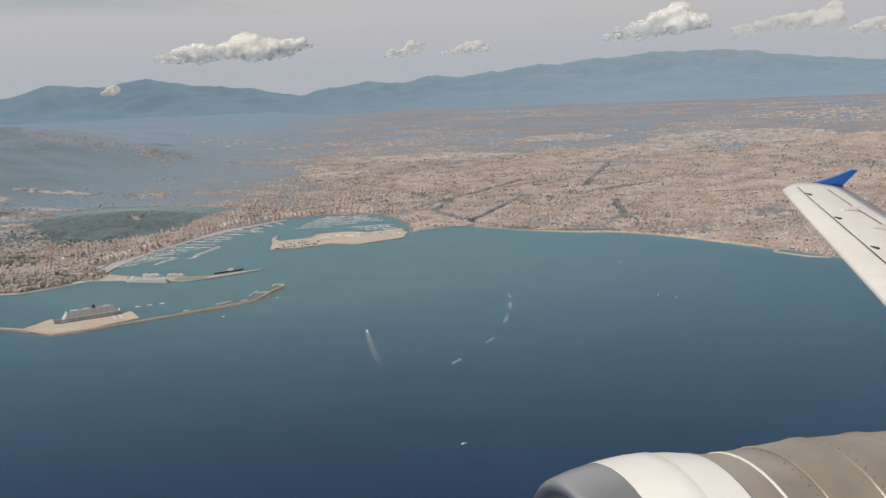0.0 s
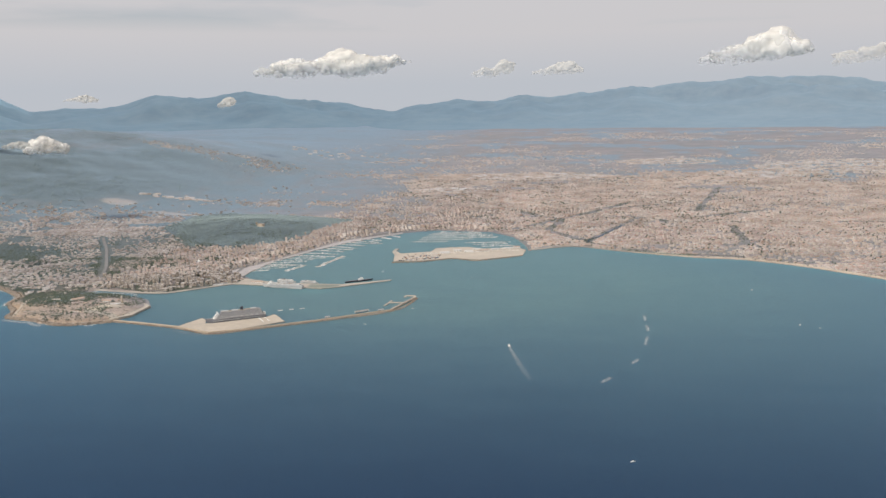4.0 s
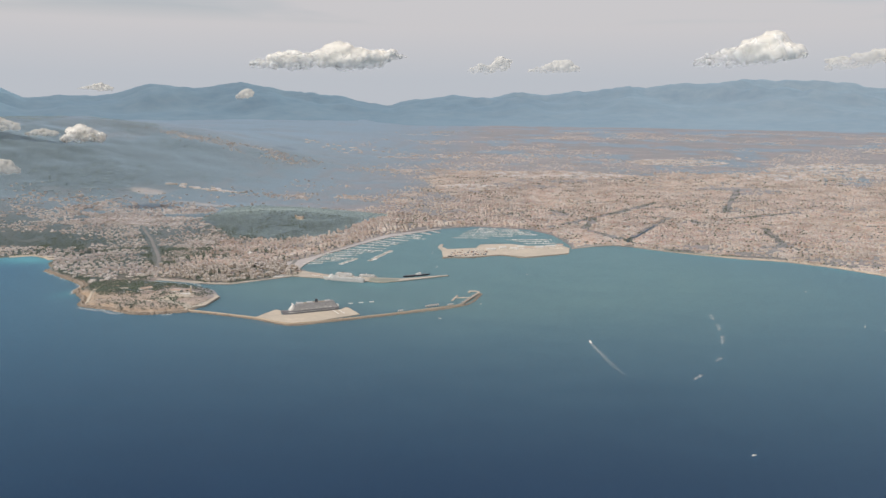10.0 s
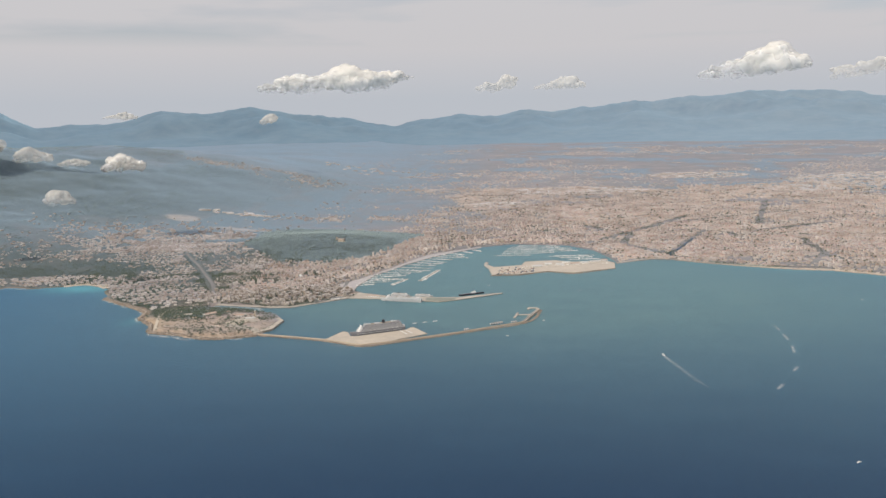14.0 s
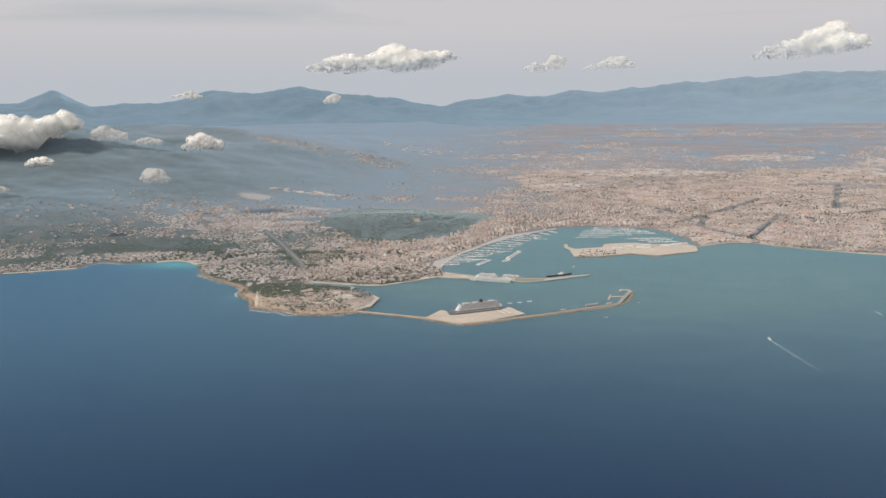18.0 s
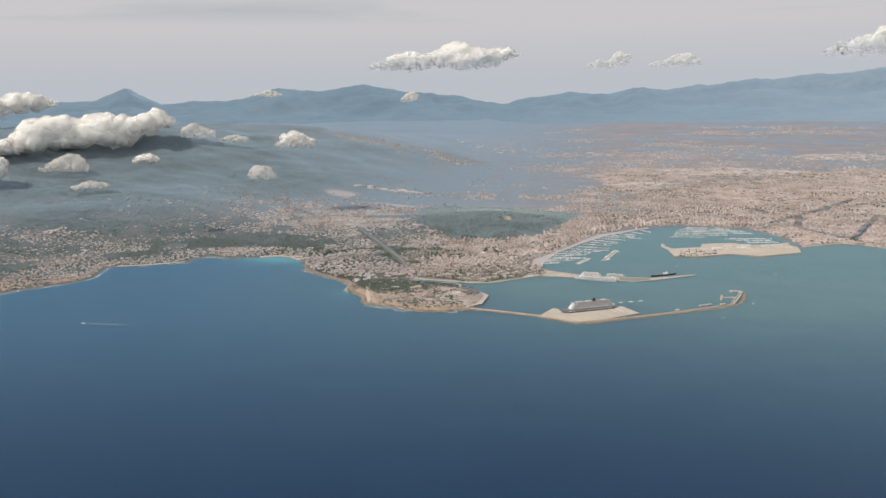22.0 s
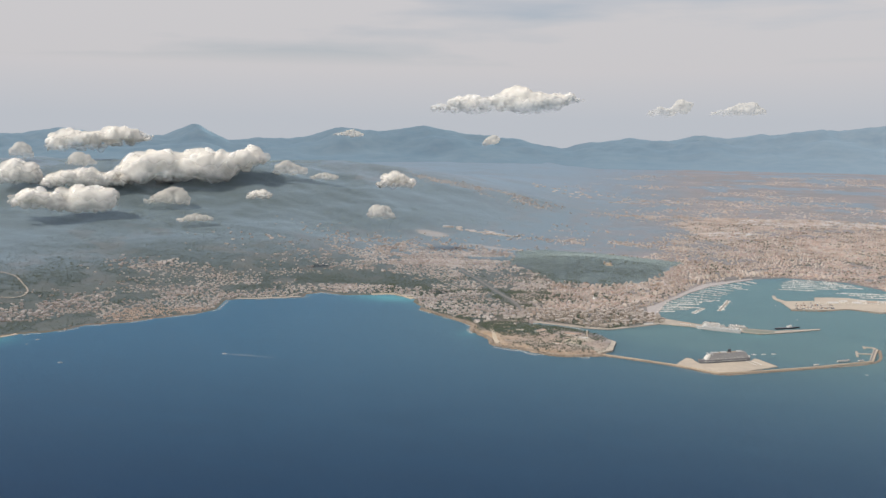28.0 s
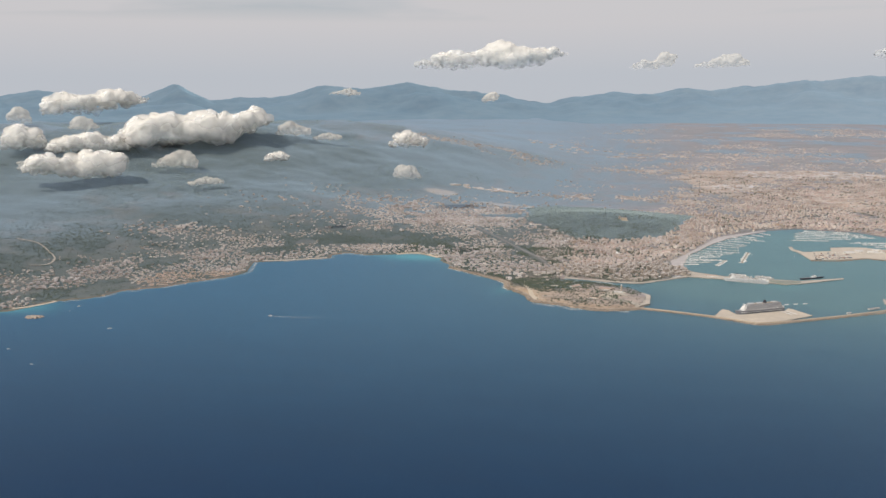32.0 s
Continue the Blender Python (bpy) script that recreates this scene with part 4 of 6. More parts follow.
def liner(name, m, length, beam, hull_mat, side_mat, label, decks=6, funnel_mat=None, edge_mat=None):
    root = empty(name, m)
    u = length / 33.0
    bm = bmesh.new()
    hull_mesh(bm, length, beam, 2.1 * u)
    part("hull", bm, hull_mat, root)
    bm = bmesh.new()
    box(bm, -0.01 * length, 0, 1.0 * u, length * 0.84, beam * 1.012, 0.10 * u)
    part("hull_stripe", bm, M_WHITE, root, "white stripe along the hull")
    z, dh = 2.1 * u, 0.52 * u
    for i in range(decks):
        ln = length * (0.80 - 0.022 * i)
        cx = -length * (0.055 + 0.004 * i)
        bm = bmesh.new()
        box(bm, cx, 0, z + i * dh, ln, beam * (0.97 - 0.01 * (i > 3)), dh * 0.72)
        part("cabin_deck", bm, side_mat, root)
        bm = bmesh.new()
        box(bm, cx, 0, z + i * dh + dh * 0.72, ln * 1.005, beam * 1.0, dh * 0.28)
        part("balcony_edge", bm, edge_mat or M_WHITE, root)
    zt = z + decks * dh
    bm = bmesh.new()
    for i in range(5):
        box(bm, length * (0.365 - 0.012 * i), 0, z + i * dh * 1.05, length * 0.05, beam * (0.92 - 0.05 * i), dh * 1.02, 0.05 * u)
    part("bridge_front", bm, M_WHITE, root, "white stepped bridge front")
    bm = bmesh.new()
    box(bm, length * 0.322, 0, zt - dh * 0.6, length * 0.02, beam * 1.12, dh * 0.5)
    part("bridge_wing", bm, M_WHITE, root)
    bm = bmesh.new()
    box(bm, -length * 0.06, 0, zt, length * 0.60, beam * 0.78, 0.05)
    part("sun_deck", bm, M_DECK, root, "wooden sun deck")
    for cx, ln in ((0.20, 0.12), (0.02, 0.10), (-0.30, 0.10)):
        bm = bmesh.new()
        box(bm, length * cx, 0, zt, length * ln, beam * 0.62, dh * 0.8, 0.06 * u)
        part("deckhouse", bm, M_SHIPGREY, root)
    bm = bmesh.new()
    box(bm, -length * 0.10, 0, zt, length * 0.055, beam * 0.36, 1.6 * u, 0.1 * u, top=0.8)
    box(bm, -length * 0.10, 0, zt + 1.5 * u, length * 0.035, beam * 0.22, 0.3 * u)
    part("funnel", bm, funnel_mat or M_DARK, root, "dark raked funnel")
    bm = bmesh.new()
    tube(bm, (length * 0.25, 0, zt + dh), (length * 0.25, 0, zt + dh + 1.0 * u), 0.07 * u, 0.03 * u)
    tube(bm, (length * 0.25, -0.3 * u, zt + dh + 0.7 * u), (length * 0.25, 0.3 * u, zt + dh + 0.7 * u), 0.03 * u)
    part("radar_mast", bm, M_WHITE, root)
    for s in (-1, 1):
        for i in range(7):
            bm = bmesh.new()
            cx = length * (-0.34 + 0.085 * i)
            box(bm, cx, s * beam * 0.515, z + dh * 0.8, length * 0.045, 0.25 * u, 0.26 * u, 0.06 * u)
            part("lifeboat", bm, M_WHITE, root)
    bm = bmesh.new()
    box(bm, -length * 0.485, 0, z, length * 0.03, beam * 0.8, dh * 2)
    part("stern_terrace", bm, M_WHITE, root)
    return tagged(root, label, "ship")


def along(ax, ay, bx, by, z=0.0):
    return Matrix.Translation(((ax + bx) / 2, (ay + by) / 2, z)) @ Matrix.Rotation(math.atan2(by - ay, bx - ax), 4, "Z")


liner("cruise_ship", along(-187.4, 452.6, -217.4, 436.6), 34, 3.9, M_HULLGREY, M_SHIPGREY, "huge grey cruise ship with a white bow moored at the breakwater", 7, None, M_HULLGREY)
liner("ferry", along(-184, 527.0, -214, 533.2), 30, 3.2, M_FERRY, M_SHIPGREY, "long white cruise ferry moored along the ferry pier", 3, M_SHIPGREY)
liner("ferry", along(-209, 550.0, -195, 547.0), 14, 2.4, M_FERRY, M_SHIPGREY, "white car ferry with a dark funnel behind the pier", 5)
liner("ferry", along(-191, 547.0, -178, 544.5), 13, 2.2, M_FERRY, M_SHIPGREY, "smaller white ferry berthed behind the pier", 4, M_WHITE)
# dark vessel at the pier's end
nav = empty("naval_vessel", along(-160, 546.5, -140, 557.5))
bm = bmesh.new()
hull_mesh(bm, 20, 2.2, 0.9)
part("hull", bm, M_DARK, nav)
bm = bmesh.new()
box(bm, 1.5, 0, 0.9, 4.0, 1.6, 1.1, 0.1)
box(bm, 2.2, 0, 2.0, 1.8, 1.2, 0.6, 0.1)
part("bridge", bm, M_WHITE, nav, "pale grey bridge house")
bm = bmesh.new()
tube(bm, (1.2, 0, 2.4), (1.2, 0, 4.2), 0.12, 0.04)
part("mast", bm, M_HULLGREY, nav)
bm = bmesh.new()
box(bm, -4.5, 0, 0.9, 6.0, 1.3, 0.35, 0.05)
part("deckhouse", bm, M_HULLGREY, nav)
bm = bmesh.new()
box(bm, 6.0, 0, 1.0, 1.2, 0.8, 0.4, 0.05)
tube(bm, (6.4, 0, 1.2), (7.6, 0, 1.35), 0.06)
part("gun_turret", bm, M_HULLGREY, nav)
tagged(nav, "dark grey low vessel moored at the pier head", "ship")


def boat(kind, m, length, label, group=""):
    """Small craft with the bow at +x: motor yacht, sailing boat or barge."""
    root = empty({"motor": "motor_yacht", "sail": "sailing_boat", "barge": "mooring_float"}[kind], m)
    if kind == "barge":
        bm = bmesh.new()
        box(bm, 0, 0, -0.1, length, length * 0.32, 0.42, 0.05)
        part("hull", bm, M_BOATWHITE, root)
        for s in (-0.35, 0.35):
            bm = bmesh.new()
            tube(bm, (length * s, 0, 0.3), (length * s, 0, 0.62), 0.1)
            part("bollard", bm, M_DARK, root)
        return tagged(root, label, "float", group)
    bm = bmesh.new()
    hull_mesh(bm, length, length * 0.27, length * 0.11, 0.7, 8, -0.08)
    part("hull", bm, M_BOATWHITE, root)
    bm = bmesh.new()
    box(bm, -length * 0.06, 0, length * 0.10, length * 0.48, length * 0.19, length * (0.10 if kind == "motor" else 0.05), length * 0.02, top=0.85)
    part("cabin", bm, M_WHITE, root)
    bm = bmesh.new()
    if kind == "motor":
        box(bm, -length * 0.05, 0, length * 0.20, length * 0.26, length * 0.15, length * 0.05, length * 0.01)
        part("flybridge", bm, M_WHITE, root)
        bm = bmesh.new()
        box(bm, length * 0.02, 0, length * 0.14, length * 0.36, length * 0.195, length * 0.035)
        part("windows", bm, M_DARK, root)
    else:
        tube(bm, (length * 0.05, 0, length * 0.1), (length * 0.05, 0, length * 1.25), length * 0.018, length * 0.01, 5)
        part("mast", bm, M_WHITE, root)
        bm = bmesh.new()
        tube(bm, (length * 0.05, 0, length * 0.24), (-length * 0.4, 0, length * 0.24), length * 0.03, length * 0.02, 5)
        part("boom", bm, M_WHITE, root)
    return tagged(root, label, "boat", group)


for x, y in ((-182.5, 467.0), (-176.3, 469.8), (-170, 472.3)):
    boat("barge", along(x - 1, y - 0.45, x + 1, y + 0.45), 3.0, "small white float moored beside the breakwater", "mooring floats")

# ---- marinas: pontoons with moored boats on both sides ----
PONTOONS = [  # root, bearing in degrees, length
    (-246, 585, 20, 22), (-243, 594, 18, 30), (-241, 602, 16, 40), (-239, 611, 5, 38), (-237, 619, 14, 40), (-234, 628, 14, 40),
    (-229, 640, 4, 38), (-224, 652, -7, 36), (-219, 664, -10, 32), (-213, 677, -12, 28), (-208, 687, -14, 30), (-204, 698, -22, 38),
    (-199, 708, -16, 34), (-193, 718, -12, 36), (-187, 727, -20, 30), (-179, 737, -30, 24), (-168, 748, -40, 20), (-158, 758, -48, 18),
    (-136, 722, 2, 44), (-130, 733, 4, 62), (-128, 744, 3, 76), (-126, 754, 2, 84), (-124, 763, 1, 78), (-120, 771, 0, 66), (-114, 779, -2, 48), (-86, 716, 6, 46), (-78, 707, 8, 44),
    (-70, 698, 8, 34)]
motor = boat("motor", Matrix.Translation((-180, 640, 0)), 1.6, "white motor yacht moored in the marina", "moored motor yachts")
sail = boat("sail", Matrix.Translation((-181, 646, 0)), 1.5, "white sailing boat with a bare mast in the marina", "moored sailing boats")
pont = empty("pontoon", Matrix.Translation((-190, 600, 0)))
bm = bmesh.new()
box(bm, 0.5, 0, 0.02, 1.0, 0.45, 0.16)
part("deck", bm, M_PONTOON, pont)
for s in (0.1, 0.5, 0.9):
    bm = bmesh.new()
    tube(bm, (s, 0.26, -0.4), (s, 0.26, 0.45), 0.008, n=6)
    part("pile", bm, M_DARK, pont)
tagged(pont, "grey floating pontoon of the marina", "pontoon", "marina pontoons")
rng = random.Random(5)
berths = []
for x, y, bear, ln in PONTOONS:
    a = radians(bear)
    m = Matrix.Translation((x, y, 0)) @ Matrix.Rotation(a, 4, "Z")
    ln *= rng.uniform(0.72, 1.0)
    m = m @ Matrix.Rotation(rng.uniform(-0.07, 0.07), 4, "Z")
    c = copy_thing(pont, m)
    c.matrix_basis = m @ Matrix.Diagonal((ln, 1, 1, 1))
    s = 2.0
    while s < ln:
        for side in (-1, 1):
            if rng.random() < 0.78 and not (int(s / 7 + x) % 5 == 0 and side > 0):
                berths.append((x, y, a, s, side))
        s += rng.uniform(0.75, 1.0) * (0.75 if x > -140 else 0.8)
pont.matrix_basis = Matrix.Translation((-193, 603, 0)) @ Matrix.Rotation(1.34, 4, "Z") @ Matrix.Diagonal((48, 4.5, 1.6, 1))
c = copy_thing(pont, Matrix.Identity(4))
c.matrix_basis = Matrix.Translation((-214, 587, 0)) @ Matrix.Rotation(1.19, 4, "Z") @ Matrix.Diagonal((27, 3.0, 1.4, 1))
for i in range(84):
    berths.append((-193, 603, 1.34, 0.57 * i + 0.5, 1 if i % 2 else -1) if i % 3 else (-214, 587, 1.19, 0.3 * i + 0.8, 1 if i % 2 else -1))
rng.shuffle(berths)
HULL8 = np.array([[-0.5, -0.14, 0], [0.2, -0.14, 0], [0.55, 0, 0.02], [0.2, 0.14, 0], [-0.5, 0.14, 0],
                  [-0.5, -0.14, 0.14], [0.2, -0.14, 0.14], [0.55, 0, 0.17], [0.2, 0.14, 0.14], [-0.5, 0.14, 0.14],
                  [-0.3, -0.09, 0.14], [0.15, -0.08, 0.14], [0.15, 0.08, 0.14], [-0.3, 0.09, 0.14],
                  [-0.27, -0.08, 0.28], [0.05, -0.07, 0.28], [0.05, 0.07, 0.28], [-0.27, 0.08, 0.28]])
HULLF = [(0, 1, 6, 5), (1, 2, 7, 6), (2, 3, 8, 7), (3, 4, 9, 8), (4, 0, 5, 9), (5, 6, 7, 8, 9), (10, 11, 15, 14), (11, 12, 16, 15), (12, 13, 17, 16), (13, 10, 14, 17), (14, 15, 16, 17)]
vv, ff = [], []
for i, (x, y, a, s, side) in enumerate(berths):
    ln = rng.uniform(0.9, 2.0) * (1.6 if rng.random() < 0.08 else 1.0)
    px_, py_ = x + math.cos(a) * s - math.sin(a) * side * (0.4 + ln * 0.5), y + math.sin(a) * s + math.cos(a) * side * (0.4 + ln * 0.5)
    m = Matrix.Translation((px_, py_, 0)) @ Matrix.Rotation(a + side * math.pi / 2 + rng.uniform(-0.06, 0.06), 4, "Z")
    if i < 210:
        src = motor if i % 5 < 3 else sail
        c = copy_thing(src, m)
        c.matrix_basis = m @ Matrix.Scale(ln / 1.6, 4)
    else:
        k0 = len(vv)
        for co in HULL8:
            vv.append(tuple(m @ (Vector(co) * ln)))
        ff += [tuple(k0 + j for j in f) for f in HULLF]
tagged(new("moored_boats", mesh("moored_boats", vv, ff, M_BOATWHITE)), "crowded white boats moored along marina pontoons", "boats", kind="stuff")

# boats laid up ashore along the freight quay
rng = random.Random(44)
for i in range(44):
    s = i / 43
    m = Matrix.Translation((-112 + 74 * s + rng.uniform(-1, 1), 660 + 18 * s + rng.uniform(-4, 3), 0.5)) @ Matrix.Rotation(rng.uniform(0, 6.2), 4, "Z")
    c = copy_thing(motor if i % 3 else sail, m)
    c.matrix_basis = m @ Matrix.Scale(rng.uniform(0.8, 1.5), 4)
    tagged(c, "white boat laid up ashore on the sandy quay", "boat", "boats laid up on the quay")

# ---- craft under way or at anchor in the bay, with their foam ----
def foam(name, pts, w0, w1, label, n=10, seed=1, fade=True, strength=0.72):
    p = spline(pts, n)
    t = np.gradient(p, axis=0)
    t /= np.linalg.norm(t, axis=1, keepdims=True) + 1e-9
    nr = np.stack([-t[:, 1], t[:, 0]], 1)
    s = np.linspace(0, 1, len(p))
    w = (w0 + (w1 - w0) * s) / 2
    cross = np.array([-1, -0.5, 0, 0.5, 1])
    v = np.stack([np.c_[p + nr * (w * c)[:, None], np.full(len(p), 0.06)] for c in cross], 1).reshape(-1, 3)
    k = len(cross)
    f = [(i * k + j, (i + 1) * k + j, (i + 1) * k + j + 1, i * k + j + 1) for i in range(len(p) - 1) for j in range(k - 1)]
    me = mesh(name, v, f, M_FOAM)
    dense = np.clip((1 - np.abs(cross))[None, :] * 1.8, 0, 1) * ((1 - s) ** 0.9 * 1.25 if fade else strength + 0 * s)[:, None]
    attribute(me, "dense", dense.ravel())
    return tagged(new(name, me), label, "foam", kind="stuff")


boat("motor", along(-40.2, 394, -41.6, 402), 3.4, "white motor yacht under way in the bay")
foam("boat_wake", [(-41, 399), (-39.6, 390), (-37, 376), (-33, 356), (-30, 344)], 2.0, 4.2, "white foam wake behind the motor yacht")
boat("motor", along(-500, 375.5, -506, 375), 2.6, "white launch running along the western coast")
foam("boat_wake", [(-503, 375.2), (-492, 375.6), (-480, 376), (-466, 377)], 1.4, 4.0, "thin white wake behind the launch")
for i, pts in enumerate(([(37, 462), (36.8, 456), (36.4, 450)], [(35.6, 440), (35, 434), (34.2, 428)], [(32.4, 417), (31, 410), (29, 402)], [(22, 378), (20, 374), (18, 371)], [(6, 350), (4, 347), (1, 343)])):
    foam("foam_line", pts, 2.6, 2.2, "broken line of foam drifting in the bay", 8, i, False, 1.1)
for kind, x, y, ln, turn, lab in (("motor", 4, 261, 2.0, 0.4, "small white motor boat alone in the bay"), ("sail", 119.5, 443.5, 2.2, 1.0, "white sailing boat far out in the bay"),
                                  ("motor", 128, 437, 1.4, 0.3, "small white boat near a sailing boat"), ("motor", -70, 566, 1.8, 2.0, "white launch crossing the harbour mouth"),
                                  ("sail", -101, 474, 1.5, 0.2, "small sailing boat off the breakwater head"), ("motor", -124, 437, 1.8, 2.8, "small white boat outside the breakwater"),
                                  ("sail", -585.5, 330, 2.6, 0.5, "white sailing boat off the western coast"), ("motor", -638, 373, 2.4, 0.7, "white yacht anchored off the beach"),
                                  ("motor", -636, 361, 1.4, 1.0, "small launch anchored off the beach"), ("motor", -616, 283, 1.9, 0.1, "white boat running out to sea"),
                                  ("motor", -585, 263, 1.7, 0.1, "small white boat on open water"), ("sail", -138, 585, 1.8, 0.6, "sailing boat inside the harbour"),
                                  ("sail", -146, 640, 1.7, 1.2, "sailing boat entering the marina"), ("motor", 117, 530, 1.7, 0.0, "small white boat off the eastern beach")):
    boat(kind, Matrix.Translation((x, y, 0)) @ Matrix.Rotation(turn, 4, "Z"), ln, lab)
for x, y in ((-616, 283), (-585, 263), (-70, 566)):
    foam("boat_wake", [(x, y), (x + 4, y + 0.4), (x + 9, y + 1.0)], 0.6, 1.8, "short white wake behind a small boat")

# islet off the western beach
bm = bmesh.new()
bmesh.ops.create_icosphere(bm, subdivisions=4, radius=1.0)
for v in bm.verts:
    n = noise.fractal(v.co * 2.2, 0.8, 2.0, 5)
    v.co = Vector((v.co.x * 5.6, v.co.y * 3.4, v.co.z * 0.9)) * (1 + 0.35 * n)
bmesh.ops.delete(bm, geom=[v for v in bm.verts if v.co.z < -0.4], context="VERTS")
islet = part("islet", bm, M_ROCKS, None)
islet.matrix_basis = Matrix.Translation((-648.5, 343.5, 0.1))
tagged(islet, "low brown rocky islet in turquoise shallows", "islet")

# surf on the rocky shores
rocky_shore = [(x, y) for x, y in COAST_WEST + COAST_HEADLAND if -440 < x < -282 and y < 545]
for i in range(0, len(rocky_shore) - 7, 7):
    if i % 21 != 14:
        foam("surf", [tuple(q) for q in offset(rocky_shore[i:i + 7], -3.2)], 3.6, 3.6, "white surf breaking on the rocky shore", 4, i, False, 1.6)
west_shore = [(x, y) for x, y in COAST_WEST if -660 < x < -490 and y > 370]
for i in range(0, len(west_shore) - 7, 10):
    foam("surf", [tuple(q) for q in offset(west_shore[i:i + 7], -2.4)], 3.0, 3.0, "thin white surf along the western shore", 4, i, False, 1.4)
foam("surf", [(-232, 421), (-216, 413.5), (-205, 411.5)], 2.0, 2.0, "white surf breaking on the breakwater rocks", 8, 3, False)
boulders("shore_rocks", [(-423, 541), (-404, 525), (-384, 509), (-371, 496), (-367, 479), (-352, 461), (-345, 444.5), (-326, 439), (-304, 429.5), (-287, 433), (-276, 438)], 4.0, -0.2, 0.8, 1500, 0.6, 9, M_ROCKS)

# ---- beaches and roads ----
tagged(ribbon("beach", [(-481, 588), (-466, 595.5), (-452, 591), (-440, 580)], 7, M_BEACH, 0.1), "pale sandy beach at the head of the cove", "beach", kind="structure")
tagged(ribbon("beach", [(-678, 357), (-669, 366), (-662, 382)], 2.6, M_BEACH, 0.1), "narrow pale beach on the western coast", "beach", kind="structure")
tagged(ribbon("beach", [(60, 670), (81, 659), (107, 647), (137, 640), (161, 625), (180, 608), (195, 591), (210, 574), (224, 558)], 5.5, M_BEACH, 0.12, uneven=0.5), "long sandy beach along the eastern bay", "beach", kind="structure")
tagged(ribbon("sea_wall", [(-28, 677), (-12, 687.5), (8, 696.5), (22, 693), (46, 676.5), (70, 664)], 2.4, M_PAVE, 0.25), "pale sea wall below the old town", "sea wall", kind="structure")
tagged(ribbon("shore_quay", [(-582, 536), (-566, 541), (-534, 559)], 3.6, M_PAVE, 0.35), "pale stone quay on the western shore", "quay", kind="structure")
tagged(ribbon("road", [(-437, 735), (-424, 712), (-403, 676), (-389, 649), (-372, 616), (-357, 586), (-349, 566), (-342, 549), (-330, 540), (-312, 534)], 2.7, M_ASPHALT, 0.4), "curving grey motorway through the western suburbs", "road", kind="structure")
tagged(ribbon("road", [(-342, 552), (-318, 527), (-294, 517), (-272, 520), (-252, 536), (-250, 580), (-249, 615), (-228, 668), (-206, 728), (-178, 755), (-150, 781), (-116, 796), (-66, 786), (-36, 752), (-24, 706), (6, 704), (46, 686), (81, 668), (107, 656), (137, 648), (163, 632), (186, 612), (214, 578), (232, 556), (262, 524)], 2.6, M_ASPHALT, 0.35), "grey seafront road round the whole bay", "road", kind="structure")
tagged(ribbon("road", [(-742, 455), (-732, 462), (-737, 478), (-752, 492), (-778, 510), (-800, 512)], 1.3, M_PAVE, 0.5), "pale bending road up the western hillside", "road", kind="structure")
tagged(ribbon("road", [(-343, 447), (-347, 456), (-351, 470), (-355, 483), (-357, 497), (-350, 505), (-343, 520)], 2.4, M_SAND, 0.15), "pale unpaved road over the headland", "road", kind="structure")
for pts_, wide, mat_, lab in (([(-298, 452), (-294, 462), (-288, 474)], 9.0, M_SAND, "ochre levelled quarry floor on the headland"), ([(-320, 468), (-315, 476), (-313, 484)], 7.0, M_TILE, "bare red earth court on the headland"), ([(-284, 462), (-290, 470), (-288, 480)], 4.0, M_CONCRETE, "pale yard beside the lighthouse"),
                              ([(-340, 452), (-330, 449), (-318, 446), (-304, 441)], 3.0, M_ROCKS, "bare brown rock shelf above the shore"), ([(-345, 482), (-338, 480), (-330, 484)], 3.5, M_GRASS, "dry grass on the headland")):
    tagged(ribbon("terrace", pts_, wide, mat_, 0.35, uneven=0.5), lab, "terrace", kind="structure")
tagged(ribbon("dock_apron", [(-276, 441), (-281, 446), (-290, 450), (-300, 452)], 5.0, M_PAVE, 0.45), "pale concrete apron at the breakwater's root", "quay", kind="structure")
tagged(ribbon("canal", [(23, 697), (28, 728), (38, 745), (53, 781), (67, 814)], 1.7, M_SEA, 0.3), "dark water of the walled canal through the town", "canal", kind="structure")
tagged(ribbon("seafront_park", [(28, 704), (40, 692), (54, 678), (74, 664), (104, 652)], 3.6, M_GRASS, 0.3, uneven=0.4), "dry green park strip behind the sea wall", "park", kind="structure")
# ---- landmarks ----
x, y = -293, 614
tent = empty("marquee", Matrix.Translation((x, y, float(ground_z(x, y)[0]))))
bm = bmesh.new()
tube(bm, (0, 0, 0), (0, 0, 1.6), 2.2, 2.1, 16)
part("side_wall", bm, M_WHITE, tent)
bm = bmesh.new()
tube(bm, (0, 0, 1.6), (0, 0, 2.3), 2.5, 1.1, 16)
tube(bm, (0, 0, 2.3), (0, 0, 3.4), 1.1, 0.08, 16)
part("canopy", bm, M_WHITE, tent)
tagged(tent, "bright white peaked marquee among the flats", "tent")

x, y = -288, 475
tower = empty("lighthouse", Matrix.Translation((x, y, float(ground_z(x, y)[0]))))
bm = bmesh.new()
box(bm, 0, 0, -0.3, 1.0, 1.0, 4.4, 0.05, top=0.85)
part("tower", bm, M_CASTLE, tower)
bm = bmesh.new()
box(bm, 0, 0, 4.1, 1.1, 1.1, 0.15)
part("gallery", bm, M_PAVE, tower)
bm = bmesh.new()
tube(bm, (0, 0, 4.25), (0, 0, 4.9), 0.3)
tube(bm, (0, 0, 4.9), (0, 0, 5.2), 0.35, 0.05)
part("lantern", bm, M_WHITE, tower, "white lantern room")
tagged(tower, "square stone lighthouse tower on the headland", "lighthouse")

